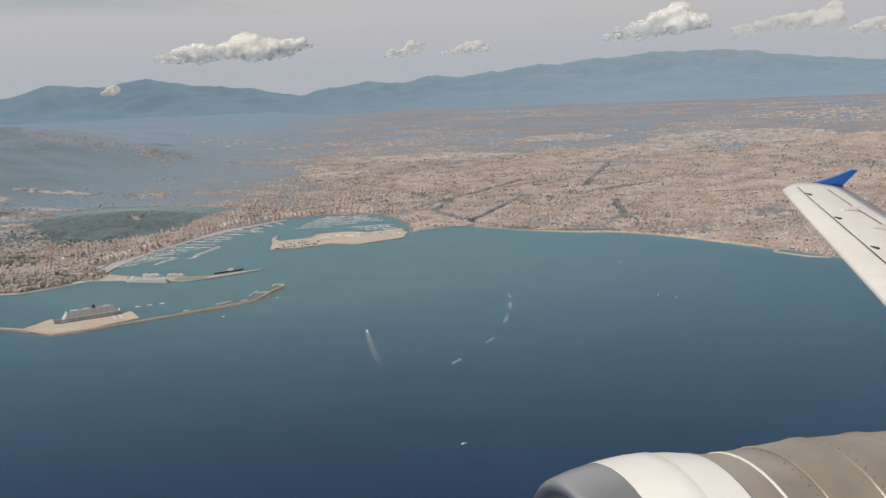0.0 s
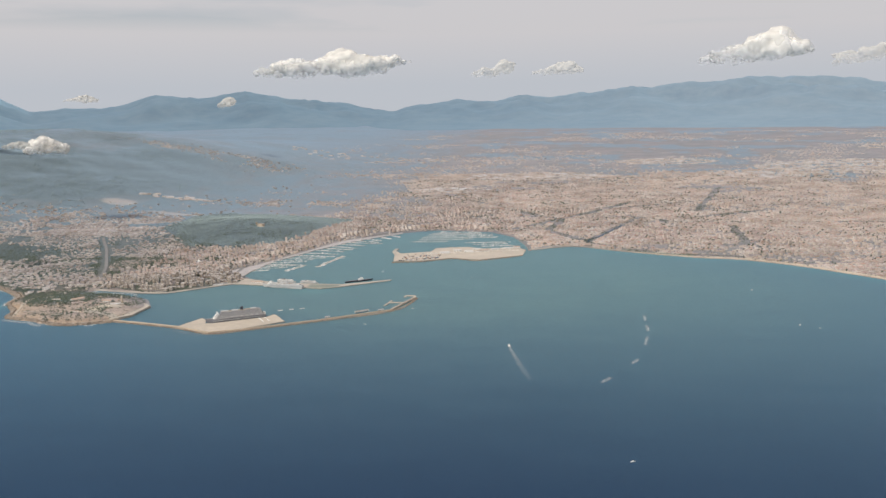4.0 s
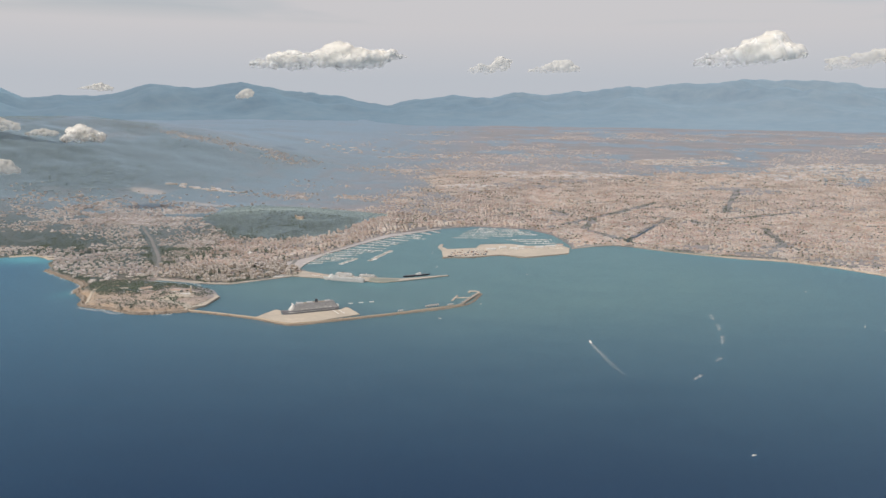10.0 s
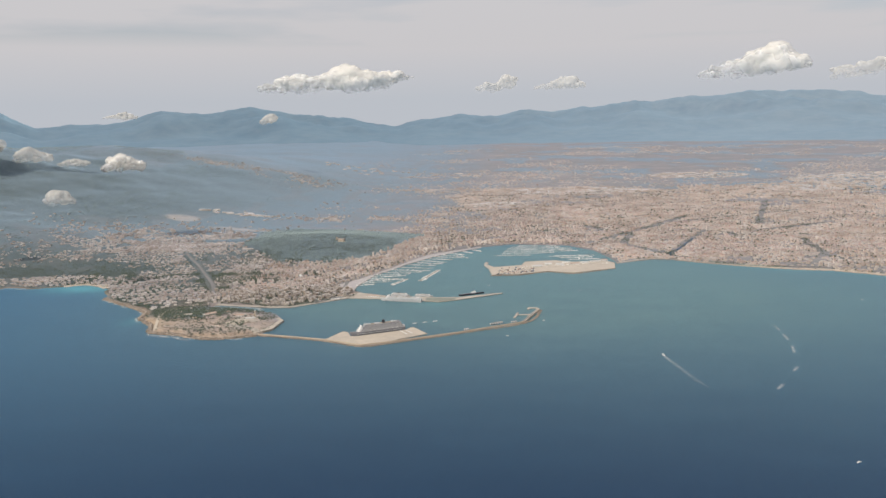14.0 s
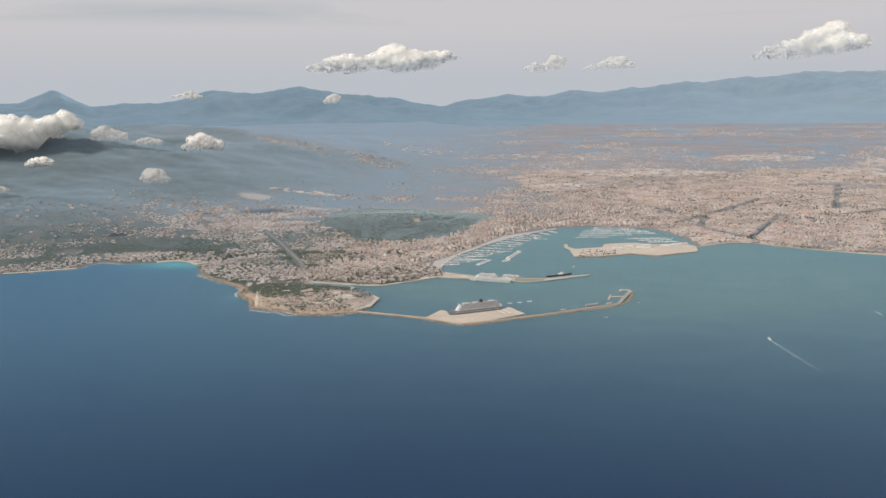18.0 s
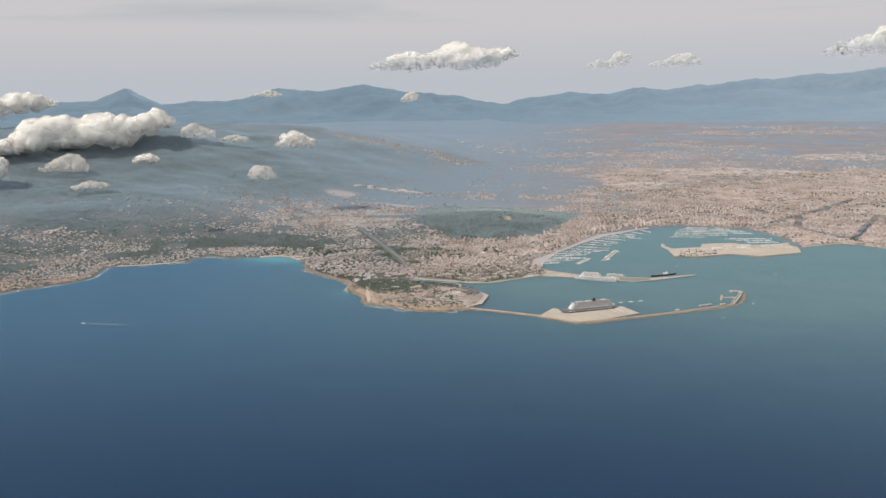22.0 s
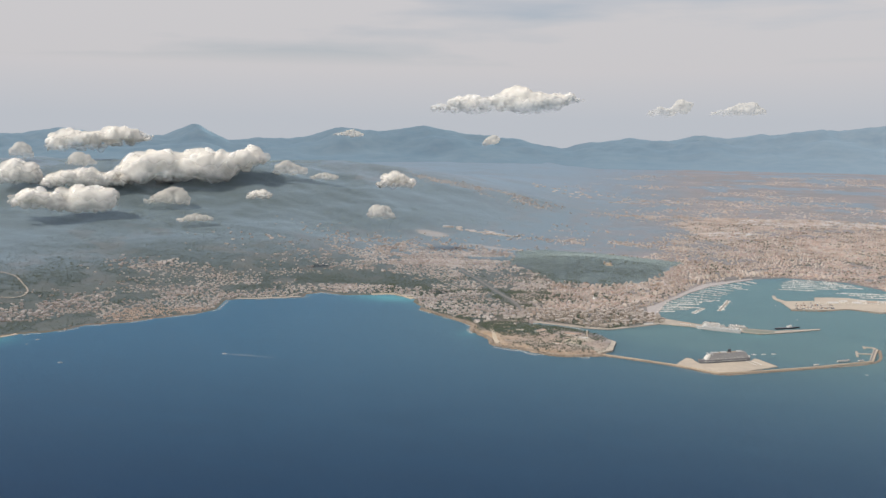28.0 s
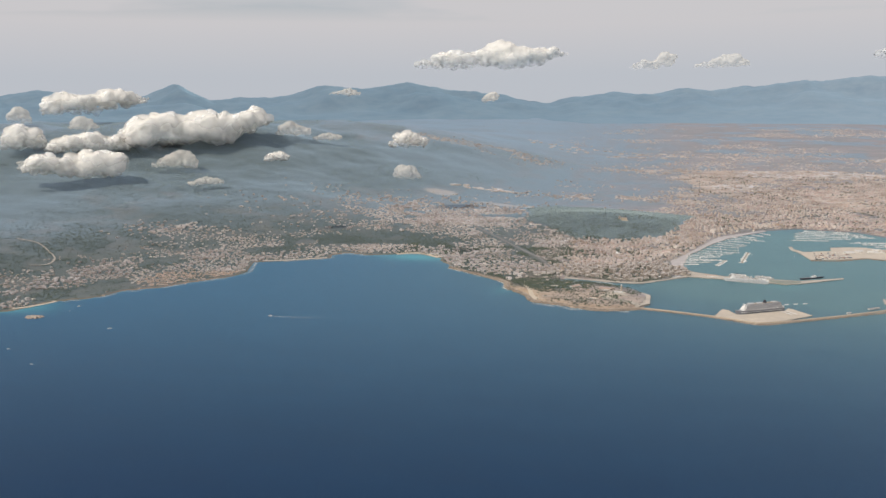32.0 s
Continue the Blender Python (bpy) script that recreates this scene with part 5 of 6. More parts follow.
x, y = -288, 761
z = float(ground_z(x, y)[0])
castle = empty("castle", Matrix.Translation((x, y, z - 0.3)))
bm = bmesh.new()
ringo = bmesh.ops.create_circle(bm, cap_ends=False, segments=32, radius=3.2)["verts"]
ringi = bmesh.ops.create_circle(bm, cap_ends=False, segments=32, radius=2.1)["verts"]
base_o, base_i = list(ringo), list(ringi)
top_o = [bm.verts.new((v.co.x, v.co.y, 2.0)) for v in base_o]
top_i = [bm.verts.new((v.co.x, v.co.y, 2.0)) for v in base_i]
for i in range(32):
    j = (i + 1) % 32
    bm.faces.new((base_o[i], base_o[j], top_o[j], top_o[i]))
    bm.faces.new((base_i[j], base_i[i], top_i[i], top_i[j]))
    bm.faces.new((top_o[i], top_o[j], top_i[j], top_i[i]))
part("ring_wall", bm, M_CASTLE, castle)
bm = bmesh.new()
tube(bm, (-4.4, 0.5, 0), (-4.4, 0.5, 3.6), 0.9, n=20)
part("keep", bm, M_CASTLE, castle)
for a in (0.6, 2.2, 4.0, 5.4):
    bm = bmesh.new()
    tube(bm, (3.2 * math.cos(a), 3.2 * math.sin(a), 0), (3.2 * math.cos(a), 3.2 * math.sin(a), 2.3), 0.6, n=16)
    part("turret", bm, M_CASTLE, castle)
bm = bmesh.new()
box(bm, 1, -4.4, -0.2, 7, 2.0, 0.5, 0.1)
part("terrace", bm, M_SAND, castle)
tagged(castle, "round tan stone castle on the wooded hill", "castle")

# ---- clouds ----
PUFF = bmesh.new()
bmesh.ops.create_icosphere(PUFF, subdivisions=3, radius=1.0)
PUFF_V = np.array([v.co[:] for v in PUFF.verts])
PUFF_F = np.array([[v.index for v in f.verts] for f in PUFF.faces])
PUFF.free()


BILLOW, CURL = bpy.data.textures.new("billow", "CLOUDS"), bpy.data.textures.new("curl", "CLOUDS")
BILLOW.noise_scale, BILLOW.noise_depth = 0.30, 3
CURL.noise_scale, CURL.noise_depth = 0.12, 3


def cloud(x, y, z, w, h, seed, label, tops, bases=(0.0, 0.0), thin=False):
    """Cumulus of width w and height h: billows heaped under the outline of tops, over a base that follows bases, inside a ragged layer of vapour."""
    far = y > 2000
    wide = w / h
    root = None
    layers = [("cloud", 1.0, M_THIN)] if thin else [("cloud", 1.0, M_FARCLOUD if far else M_CLOUD), ("veil", 1.3, M_VEIL)]
    count = int(26 + 22 * wide)
    for layer, (name, grow, material) in enumerate(layers):
        rng = np.random.default_rng(seed)
        jig = np.random.default_rng(seed + 1000 * layer)
        vs, fs = [], []
        for i in range(count):
            a = (i + rng.random()) / count
            lid, low = np.interp(a, np.linspace(0, 1, len(tops)), tops), np.interp(a, np.linspace(0, 1, len(bases)), bases)
            room = max(0.12, lid - low)
            r = room * rng.uniform(0.13, 0.27) * grow
            b = low + r * 0.5 + rng.random() ** 0.8 * max(0.0, room - 1.3 * r) + layer * jig.normal(0, 0.03)
            c = np.array([(a - 0.5) * (wide - 0.4) + layer * jig.normal(0, 0.06), rng.uniform(-0.5, 0.5) * (1.1 - 0.6 * b), b])
            v = PUFF_V * r * np.array([1.35, 1.35, 0.95])
            vs.append(v + c)
            fs.append(PUFF_F + len(PUFF_V) * i)
        ob = new(name, mesh(name, np.concatenate(vs), np.concatenate(fs), material, smooth=True))
        skin = ob.modifiers.new("skin", "REMESH")
        skin.mode, skin.voxel_size, skin.use_smooth_shade = "VOXEL", 0.034 if not layer and not thin else 0.06, True
        for tex, amount in ((BILLOW, 0.34), (CURL, 0.09)) if not thin else ((BILLOW, 0.16),):
            puff = ob.modifiers.new("billow", "DISPLACE")
            puff.texture, puff.strength, puff.mid_level = tex, amount, 0.5
        skin = ob.modifiers.new("outer_skin", "REMESH")
        skin.mode, skin.voxel_size, skin.use_smooth_shade = "VOXEL", 0.034 if not layer and not thin else 0.06, True
        if root is None:
            root = tagged(ob, label, "cloud", "clouds")
            ob.matrix_basis = Matrix.Translation((x, y, z)) @ Matrix.Rotation(math.atan2(-x, y), 4, "Z") @ Matrix.Scale(h, 4)
        else:
            ob.parent = root
    return root


FAR_LABEL, NEAR_LABEL = "bright white cumulus above the far mountains", "white cumulus cloud over the wooded hills"
for i, (x, y, z, w, h, tops, bases) in enumerate((
        (-998, 4178, 266, 836, 146, (0.22, 0.55, 0.72, 0.66, 1.0, 0.78, 0.80, 0.72), (0.1, 0, 0, 0, 0, 0.05, 0.25, 0.5)),
        (1125, 4281, 298, 620, 188, (0.15, 0.35, 0.5, 0.58, 0.75, 1.0, 0.62, 0.45), (0.0, 0, 0, 0.05, 0.1, 0.15, 0.2, 0.2)),
        (-851, 918, 72, 216, 50, (0.4, 0.85, 1.0, 0.72, 0.95, 0.78, 0.9, 1.08), (0, 0, 0, 0, 0, 0.1, 0.25, 0.6)),
        (-940, 814, 70, 108, 24, (0.5, 0.9, 1.0, 0.8, 0.7), (0, 0)),
        (-1149, 1131, 108, 181, 46, (0.55, 0.8, 0.7, 0.66, 1.0, 0.8, 0.62), (0, 0, 0, 0.05, 0.15, 0.3, 0.45)),
        (-1009, 785, 73, 59, 32, (0.6, 1.0, 0.9, 0.55), (0.1, 0, 0.1)),
        (-891, 713, 46, 122, 36, (0.55, 0.85, 0.72, 0.8, 1.0, 0.8), (0.2, 0.25, 0.15, 0, 0, 0.1)),
        (-527, 803, 79, 46, 19, (0.4, 0.8, 1.0, 0.75, 0.5), (0.0, 0.0)),
        (-616, 648, 75, 27, 9, (0.4, 0.9, 1.0, 0.5), (0.0, 0.0)))):
    cloud(x, y, z, w, h, 100 + i, FAR_LABEL if y > 2000 else NEAR_LABEL, tops, bases)
for i, (x, y, z, w, h, tops, bases) in enumerate((
        (-174, 4263, 258, 250, 90, (0.3, 0.6, 0.5, 1.0, 0.85), (0.0, 0.0, 0.3)),
        (154, 4253, 262, 290, 74, (0.3, 0.5, 0.9, 1.0, 0.5), (0.0, 0.1)),
        (1725, 4156, 280, 560, 160, (0.4, 0.55, 0.7, 0.85, 1.0), (0.0, 0.1, 0.25)),
        (2097, 3982, 270, 260, 80, (0.5, 0.9, 1.0, 0.6), (0.0, 0.0)),
        (-985, 868, 92, 44, 22, (0.5, 1.0, 0.8, 0.5), (0.1, 0.1)),
        (-831, 825, 49, 62, 24, (0.4, 0.6, 0.9, 1.0, 0.6), (0.1, 0.0)),
        (-756, 1021, 80, 54, 24, (0.5, 1.0, 0.7, 0.5), (0.0, 0.0)),
        (-714, 1048, 73, 44, 12, (0.5, 1.0, 0.6), (0.0, 0.0)),
        (-762, 773, 36, 44, 10, (0.5, 1.0, 0.6), (0.0, 0.0)),
        (-1134, 929, 101, 37, 24, (0.6, 1.0, 0.6), (0.0, 0.0)),
        (-463, 563, 68, 26, 14, (0.5, 1.0, 0.8, 0.4), (0.0, 0.0)),
        (-521, 1328, 122, 36, 22, (0.4, 0.7, 1.0, 0.8), (0.0, 0.3)),
        (-805, 1378, 136, 66, 16, (0.3, 0.7, 1.0, 0.5), (0.2, 0.0)))):
    cloud(x, y, z, w, h, 300 + i, "thin torn cloud before the far mountains" if y > 2000 else "thin pale shred of cloud over the hills", tops, bases, True)

# ---- trees ----
def scatter(count, x0, x1, y0, y1, weight, seed):
    rng = np.random.default_rng(seed)
    x, y = rng.uniform(x0, x1, count), rng.uniform(y0, y1, count)
    d = signed_distance(x, y, LAND_OUTLINE)
    ok = (d > 2.5) & (rng.random(count) < weight(x, y, d))
    return x[ok], y[ok], height(x[ok], y[ok], d[ok]), rng


CROWN = bmesh.new()
bmesh.ops.create_icosphere(CROWN, subdivisions=1, radius=1.0)
CROWN_V = np.array([v.co[:] for v in CROWN.verts])
CROWN_F = np.array([[v.index for v in f.verts] for f in CROWN.faces])
CROWN.free()


OCTA_V = np.array([[1, 0, 0], [0, 1, 0], [-1, 0, 0], [0, -1, 0], [0, 0, 1], [0, 0, -0.6]], float)
OCTA_F = np.array([[0, 1, 4], [1, 2, 4], [2, 3, 4], [3, 0, 4], [1, 0, 5], [2, 1, 5], [3, 2, 5], [0, 3, 5]])


def woodland(name, x, y, z, rng, size, label, tall=0.30, shape=None, foliage=None):
    cv, cf = shape or (CROWN_V, CROWN_F)
    n = len(x)
    r = size * rng.uniform(0.55, 1.25, (n, 1, 1))
    v = cv[None] * r * rng.uniform(0.6, 1.2, (n, len(cv), 1)) * np.array([1, 1, tall])
    v = v + np.stack([x, y, z + 1.5 * tall * r[:, 0, 0]], 1)[:, None]
    f = (cf[None] + len(cv) * np.arange(n)[:, None, None]).reshape(-1, 3)
    return tagged(new(name, mesh(name, v.reshape(-1, 3), f, foliage or M_PINE)), label, "trees", kind="stuff")


def verge(x, y):
    """0 on the motorway, 1 off it."""
    u = 1.0
    for ax, ay, bx, by in ((-437, 735, -403, 676), (-403, 676, -372, 616), (-372, 616, -345, 556), (-345, 556, -312, 534)):
        ex, ey = bx - ax, by - ay
        t = np.clip(((x - ax) * ex + (y - ay) * ey) / (ex * ex + ey * ey), 0, 1)
        u = u * smooth(2.5, 4.5, np.hypot(x - ax - t * ex, y - ay - t * ey))
    return u


def w_bellver(x, y, d):
    return smooth(-3, 3, signed_distance(x, y, BELLVER) + 26 * (fbm(x * 0.04, y * 0.04, 3, 67) - 0.5))


def w_parks(x, y, d):
    p = 0.55 * bump2(x, y, -398, 548, 34, 26) + bump2(x, y, -545, 640, 38, 22) + bump2(x, y, -470, 640, 26, 18) + bump2(x, y, -330, 482, 30, 13, -0.2)
    return np.maximum(smooth(0.3, 0.6, p), np.where(x < -340, 0.12, 0.05) + smooth(0.43, 0.53, fbm(x * 0.05, y * 0.05, 3, 71)) * 0.8 * (1 - smooth(560, 760, y - 0.3 * (x + 600))) * smooth(-860, -720, x)) * verge(x, y) * (1 - 0.55 * np.clip(density(x, y, d) * 1.5, 0, 1))


def w_ridge(x, y, d):
    return smooth(0.35, 0.6, fbm(x * 0.01, y * 0.01, 4, 63)) * (1 - 0.8 * np.clip(density(x, y, d) * 2, 0, 1))


woodland("pine_wood", *scatter(44000, -400, -205, 680, 905, w_bellver, 1), 0.55, "dense dark pine wood on the castle hill", 0.2)
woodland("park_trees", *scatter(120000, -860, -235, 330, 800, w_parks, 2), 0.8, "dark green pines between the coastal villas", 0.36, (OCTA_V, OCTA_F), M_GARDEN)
def w_scrub(x, y, d):
    upper = smooth(0.3, 0.55, bump2(x, y, -333, 490, 19, 24) + bump2(x, y, -306, 500, 16, 8) + bump2(x, y, -343, 492, 28, 13, -0.35) + 0.5 * bump2(x, y, -402, 545, 36, 28) + bump2(x, y, -324, 468, 5, 5) + bump2(x, y, -340, 469, 5, 6) + bump2(x, y, -292, 457, 4, 4) + bump2(x, y, -300, 494, 10, 4))
    patch = smooth(0.44, 0.54, fbm(x * 0.06, y * 0.06, 3, 73)) * np.where((x > -372) & (y < 512), 0.03, 1.0)
    return np.maximum(upper, patch) * (1 - 0.8 * np.clip(density(x, y, d) * 1.2, 0, 1)) * verge(x, y)


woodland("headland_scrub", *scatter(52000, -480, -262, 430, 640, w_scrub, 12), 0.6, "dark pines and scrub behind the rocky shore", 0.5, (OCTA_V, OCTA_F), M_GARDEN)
woodland("ridge_pines", *scatter(60000, -1150, -330, 640, 1350, lambda x, y, d: 0.8 * w_ridge(x, y, d) * smooth(9, 26, height(x, y, d)) * smooth(-340, -620, x + 260 * (fbm(x * 0.01, y * 0.01, 3, 65) - 0.5)), 15), 1.15, "dark pine woods covering the western ridge", 0.3, (OCTA_V, OCTA_F))
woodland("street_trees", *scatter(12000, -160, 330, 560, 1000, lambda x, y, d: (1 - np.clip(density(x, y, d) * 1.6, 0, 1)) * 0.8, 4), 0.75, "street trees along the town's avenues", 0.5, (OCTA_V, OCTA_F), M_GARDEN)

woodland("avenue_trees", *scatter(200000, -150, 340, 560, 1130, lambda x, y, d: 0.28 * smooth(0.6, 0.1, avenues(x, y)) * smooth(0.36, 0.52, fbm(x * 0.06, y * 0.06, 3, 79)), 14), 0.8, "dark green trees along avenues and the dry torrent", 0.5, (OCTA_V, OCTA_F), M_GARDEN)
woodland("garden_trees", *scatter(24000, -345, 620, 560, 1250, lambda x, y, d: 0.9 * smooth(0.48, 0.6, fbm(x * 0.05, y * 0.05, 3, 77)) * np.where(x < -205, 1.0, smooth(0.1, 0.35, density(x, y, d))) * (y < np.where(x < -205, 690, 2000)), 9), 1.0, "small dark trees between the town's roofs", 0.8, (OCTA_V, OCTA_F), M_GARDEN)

# ---- the town ----
def cells(x0, x1, y0, y1, cx, cy, turn, seed):
    """Plots of a street grid, turned against the axes and broken by wider streets."""
    rng = np.random.default_rng(seed)
    c, s = math.cos(turn), math.sin(turn)
    span = max(x1 - x0, y1 - y0) * 0.75
    u, v = np.meshgrid(np.arange(-span, span, cx), np.arange(-span, span, cy))
    iu, iv = np.round(u / cx).astype(int).ravel(), np.round(v / cy).astype(int).ravel()
    u, v = u.ravel() + rng.uniform(-0.3, 0.3, u.size) * cx, v.ravel() + rng.uniform(-0.3, 0.3, v.size) * cy
    x, y = (x0 + x1) / 2 + u * c - v * s, (y0 + y1) / 2 + u * s + v * c
    ok = (x > x0) & (x < x1) & (y > y0) & (y < y1) & ((iu % 7 != 0) | (x < -150) | (rng.random(x.size) < 0.4)) & ((iv % 10 != 0) | (x < -150) | (rng.random(x.size) < 0.4))
    x, y = x[ok], y[ok]
    d = signed_distance(x, y, LAND_OUTLINE)
    keep_ = (d > 3.0)
    x, y, d = x[keep_], y[keep_], d[keep_]
    loose = np.where(x < -330, 1.0, 0.0)
    x, y = x + loose * rng.uniform(-2, 2, len(x)), y + loose * rng.uniform(-2, 2, len(x))
    d = signed_distance(x, y, LAND_OUTLINE)
    keep_ = (rng.random(len(x)) < density(x, y, d)) & (d > 3)
    return x[keep_], y[keep_], d[keep_], rng


def houses(name, x, y, z, w, l, h, turn, hip, mats, label):
    """Joined houses: walls and roof each, flat or hipped."""
    n = len(x)
    c, s = np.cos(turn), np.sin(turn)
    corner = np.array([[-1, -1], [1, -1], [1, 1], [-1, 1]]) / 2
    ox = corner[None, :, 0] * w[:, None]
    oy = corner[None, :, 1] * l[:, None]
    gx = x[:, None] + ox * c[:, None] - oy * s[:, None]
    gy = y[:, None] + ox * s[:, None] + oy * c[:, None]
    low = np.stack([gx, gy, np.repeat((z - 0.5)[:, None], 4, 1)], 2)
    top = np.stack([gx, gy, np.repeat((z + h)[:, None], 4, 1)], 2)
    apex = np.stack([x, y, z + h + np.where(hip, 0.22 * np.minimum(w, l), 0.0)], 1)[:, None]
    v = np.concatenate([low, top, apex], 1).reshape(-1, 3)
    base_ = 9 * np.arange(n)[:, None, None]
    walls = (np.array([[0, 1, 5, 4], [1, 2, 6, 5], [2, 3, 7, 6], [3, 0, 4, 7]])[None] + base_).reshape(-1, 4)
    roofs = (np.array([[4, 5, 8], [5, 6, 8], [6, 7, 8], [7, 4, 8]])[None] + base_).reshape(-1, 3)
    me = mesh(name, v, walls.tolist() + roofs.tolist(), mats, [0] * len(walls) + [1] * len(roofs))
    return tagged(new(name, me), label, "buildings", kind="stuff")


def proto(kind, floors, w, l):
    """One building with its floors, roof and trim."""
    root = empty("apartment_building" if kind == "flat" else "villa", Matrix.Translation((-300, 560, 0)))
    fh = 0.32
    h = floors * fh
    bm = bmesh.new()
    box(bm, 0, 0, -0.6, w, l, h + 0.6)
    part("wall", bm, M_PLASTER, root)
    for i in range(floors):
        bm = bmesh.new()
        box(bm, 0, 0, i * fh + 0.13, w + 0.03, l + 0.03, 0.09)
        part("glazing_band", bm, M_SHADE, root, "dark band of glazing")
        if kind == "flat" and i:
            bm = bmesh.new()
            box(bm, 0, 0, i * fh - 0.02, w * 0.8, l + 0.24, 0.08)
            part("balcony", bm, M_PAVE, root)
    if kind == "flat":
        bm = bmesh.new()
        box(bm, 0, 0, h, w * 1.03, l * 1.03, 0.1)
        part("roof", bm, M_FLATROOF, root)
        bm = bmesh.new()
        box(bm, w * 0.15, 0, h + 0.1, w * 0.3, l * 0.35, 0.25)
        part("stair_head", bm, M_PLASTER, root)
    else:
        bm = bmesh.new()
        b = [bm.verts.new((sx * w * 0.56, sy * l * 0.56, h)) for sx, sy in ((-1, -1), (1, -1), (1, 1), (-1, 1))]
        t = [bm.verts.new((sx * w * 0.2, 0, h + 0.24 * l)) for sx in (-1, 1)]
        for f in ((b[0], b[1], t[1], t[0]), (b[1], b[2], t[1]), (b[2], b[3], t[0], t[1]), (b[3], b[0], t[0]), tuple(b[::-1])):
            bm.faces.new(f)
        part("roof", bm, M_TILE, root)
        bm = bmesh.new()
        box(bm, w * 0.25, l * 0.2, h, 0.16, 0.16, 0.4)
        part("chimney", bm, M_PLASTER, root)
    return root


FLATS = [(tagged(proto("flat", f, w, l), lab, "apartment building", "apartment buildings above the harbour"), w, l) for f, w, l, lab in (
    (4, 2.2, 1.8, "cream four-storey apartment building with flat roof"), (6, 2.6, 1.7, "beige six-storey apartment building with balconies"),
    (8, 1.9, 1.9, "tall pale apartment block with balconies"), (5, 3.2, 1.6, "long cream apartment building with flat roof"), (11, 1.8, 1.7, "slender beige residential tower by the harbour"))]
VILLAS = [(tagged(proto("villa", f, w, l), lab, "villa", "villas among the pines"), w, l) for f, w, l, lab in (
    (2, 1.7, 1.3, "two-storey plastered villa with a terracotta roof"), (1, 1.9, 1.2, "low plastered villa with a tiled roof"), (2, 2.3, 1.4, "large pale villa with a terracotta roof"))]

x, y, d, rng = cells(-760, 760, 345, 1330, 2.7, 2.3, 0.42, 11)
z = height(x, y, d)
n = len(x)
villa = (x < -335) & (fbm(x * 0.03, y * 0.03, 3, 81) > 0.40) & ~((d < 38) & (x > -600))
tall = (x < -150) & (x > -345) & (d < 120) | ((x > -150) & (fbm(x * 0.02, y * 0.02, 2, 83) > 0.6))
h = np.where(villa, rng.uniform(0.35, 0.7, n), np.where(tall, rng.uniform(1.1, 2.3, n), rng.uniform(0.7, 1.25, n)))
h = np.where(rng.random(n) < 0.02, h * 1.9, h)
w = np.where(villa, rng.uniform(1.0, 2.3, n), rng.uniform(1.1, 2.5, n) * np.where(x < -335, 1.2, np.where(x > -150, 1.45, 1.0)))
l = np.where(villa, rng.uniform(0.9, 1.6, n), rng.uniform(1.0, 2.1, n))
far_off = np.where((d > 150) & (x < -335), 1.35, 1.0)
w, l, h = w * far_off, l * far_off, h * far_off
turn = 0.42 + np.where(villa, rng.uniform(-0.8, 0.8, n), rng.normal(0, 0.12, n)) + (fbm(x * 0.006, y * 0.006, 2, 85) - 0.5) * 1.6
hip = rng.random(n) < np.where(far_off > 1, 0.2, np.where(villa, 0.85, np.where(x > -60, 0.45, 0.25)))
# the stretch nearest to the flight line stands as single buildings
single = (x > -332) & (x < -232) & (y > 505) & (y < 640) & ~villa
single &= np.cumsum(single) <= 300
lone = (x > -640) & (x < -505) & (y > 395) & (y < 600) & (d < 45)
lone &= np.cumsum(lone) <= 190
for name, stay, mats, lab in (("town_blocks", ~(single | lone) & (x >= -335), TOWN, "dense beige town blocks with terracotta and flat roofs"),
                              ("coastal_houses", ~(single | lone) & (x < -335), COASTAL, "pale villas and flats among green gardens")):
    houses(name, x[stay], y[stay], z[stay], w[stay], l[stay], h[stay], turn[stay], hip[stay], mats, lab)
pick = random.Random(21)
for group, mask in ((FLATS, single), (VILLAS, lone)):
    for i in np.flatnonzero(mask):
        src, sw, sl = pick.choice(group)
        m = Matrix.Translation((x[i], y[i], z[i])) @ Matrix.Rotation(float(turn[i]), 4, "Z")
        c = copy_thing(src, m)
        k_ = pick.uniform(0.85, 1.2)
        c.matrix_basis = m @ Matrix.Diagonal((k_, k_, pick.uniform(0.85, 1.15), 1))
spots = [(-352, 548), (-345, 562), (-338, 556), (-333, 566), (-326, 560), (-640, 402), (-628, 426), (-604, 448)]
for (src, sw, sl), (px_, py_) in zip(FLATS + VILLAS, spots):
    src.matrix_basis = Matrix.Translation((px_, py_, float(ground_z(px_, py_)[0])))

# low barracks and stores on the headland
for px_, py_, tr, k_ in ((-318, 474, 0.3, 1.5), (-310, 470, 0.3, 1.2), (-327, 470, -0.2, 1.3), (-336, 466, 0.5, 1.2), (-302, 478, 0.2, 1.3), (-340, 474, 0.1, 1.4), (-322, 462, 0.0, 1.2),
                         (-300, 466, 0.6, 1.2), (-294, 484, 0.4, 1.3), (-312, 490, 0.2, 1.5), (-325, 494, 0.1, 1.4), (-345, 490, 0.4, 1.5)):
    src, sw, sl = VILLAS[1]
    m = Matrix.Translation((px_, py_, float(ground_z(px_, py_)[0]))) @ Matrix.Rotation(tr, 4, "Z")
    c = copy_thing(src, m)
    c.matrix_basis = m @ Matrix.Diagonal((k_ * 1.6, k_, 1.0, 1))
    tagged(c, "long low barrack with a terracotta roof", "barrack", "barracks on the headland")

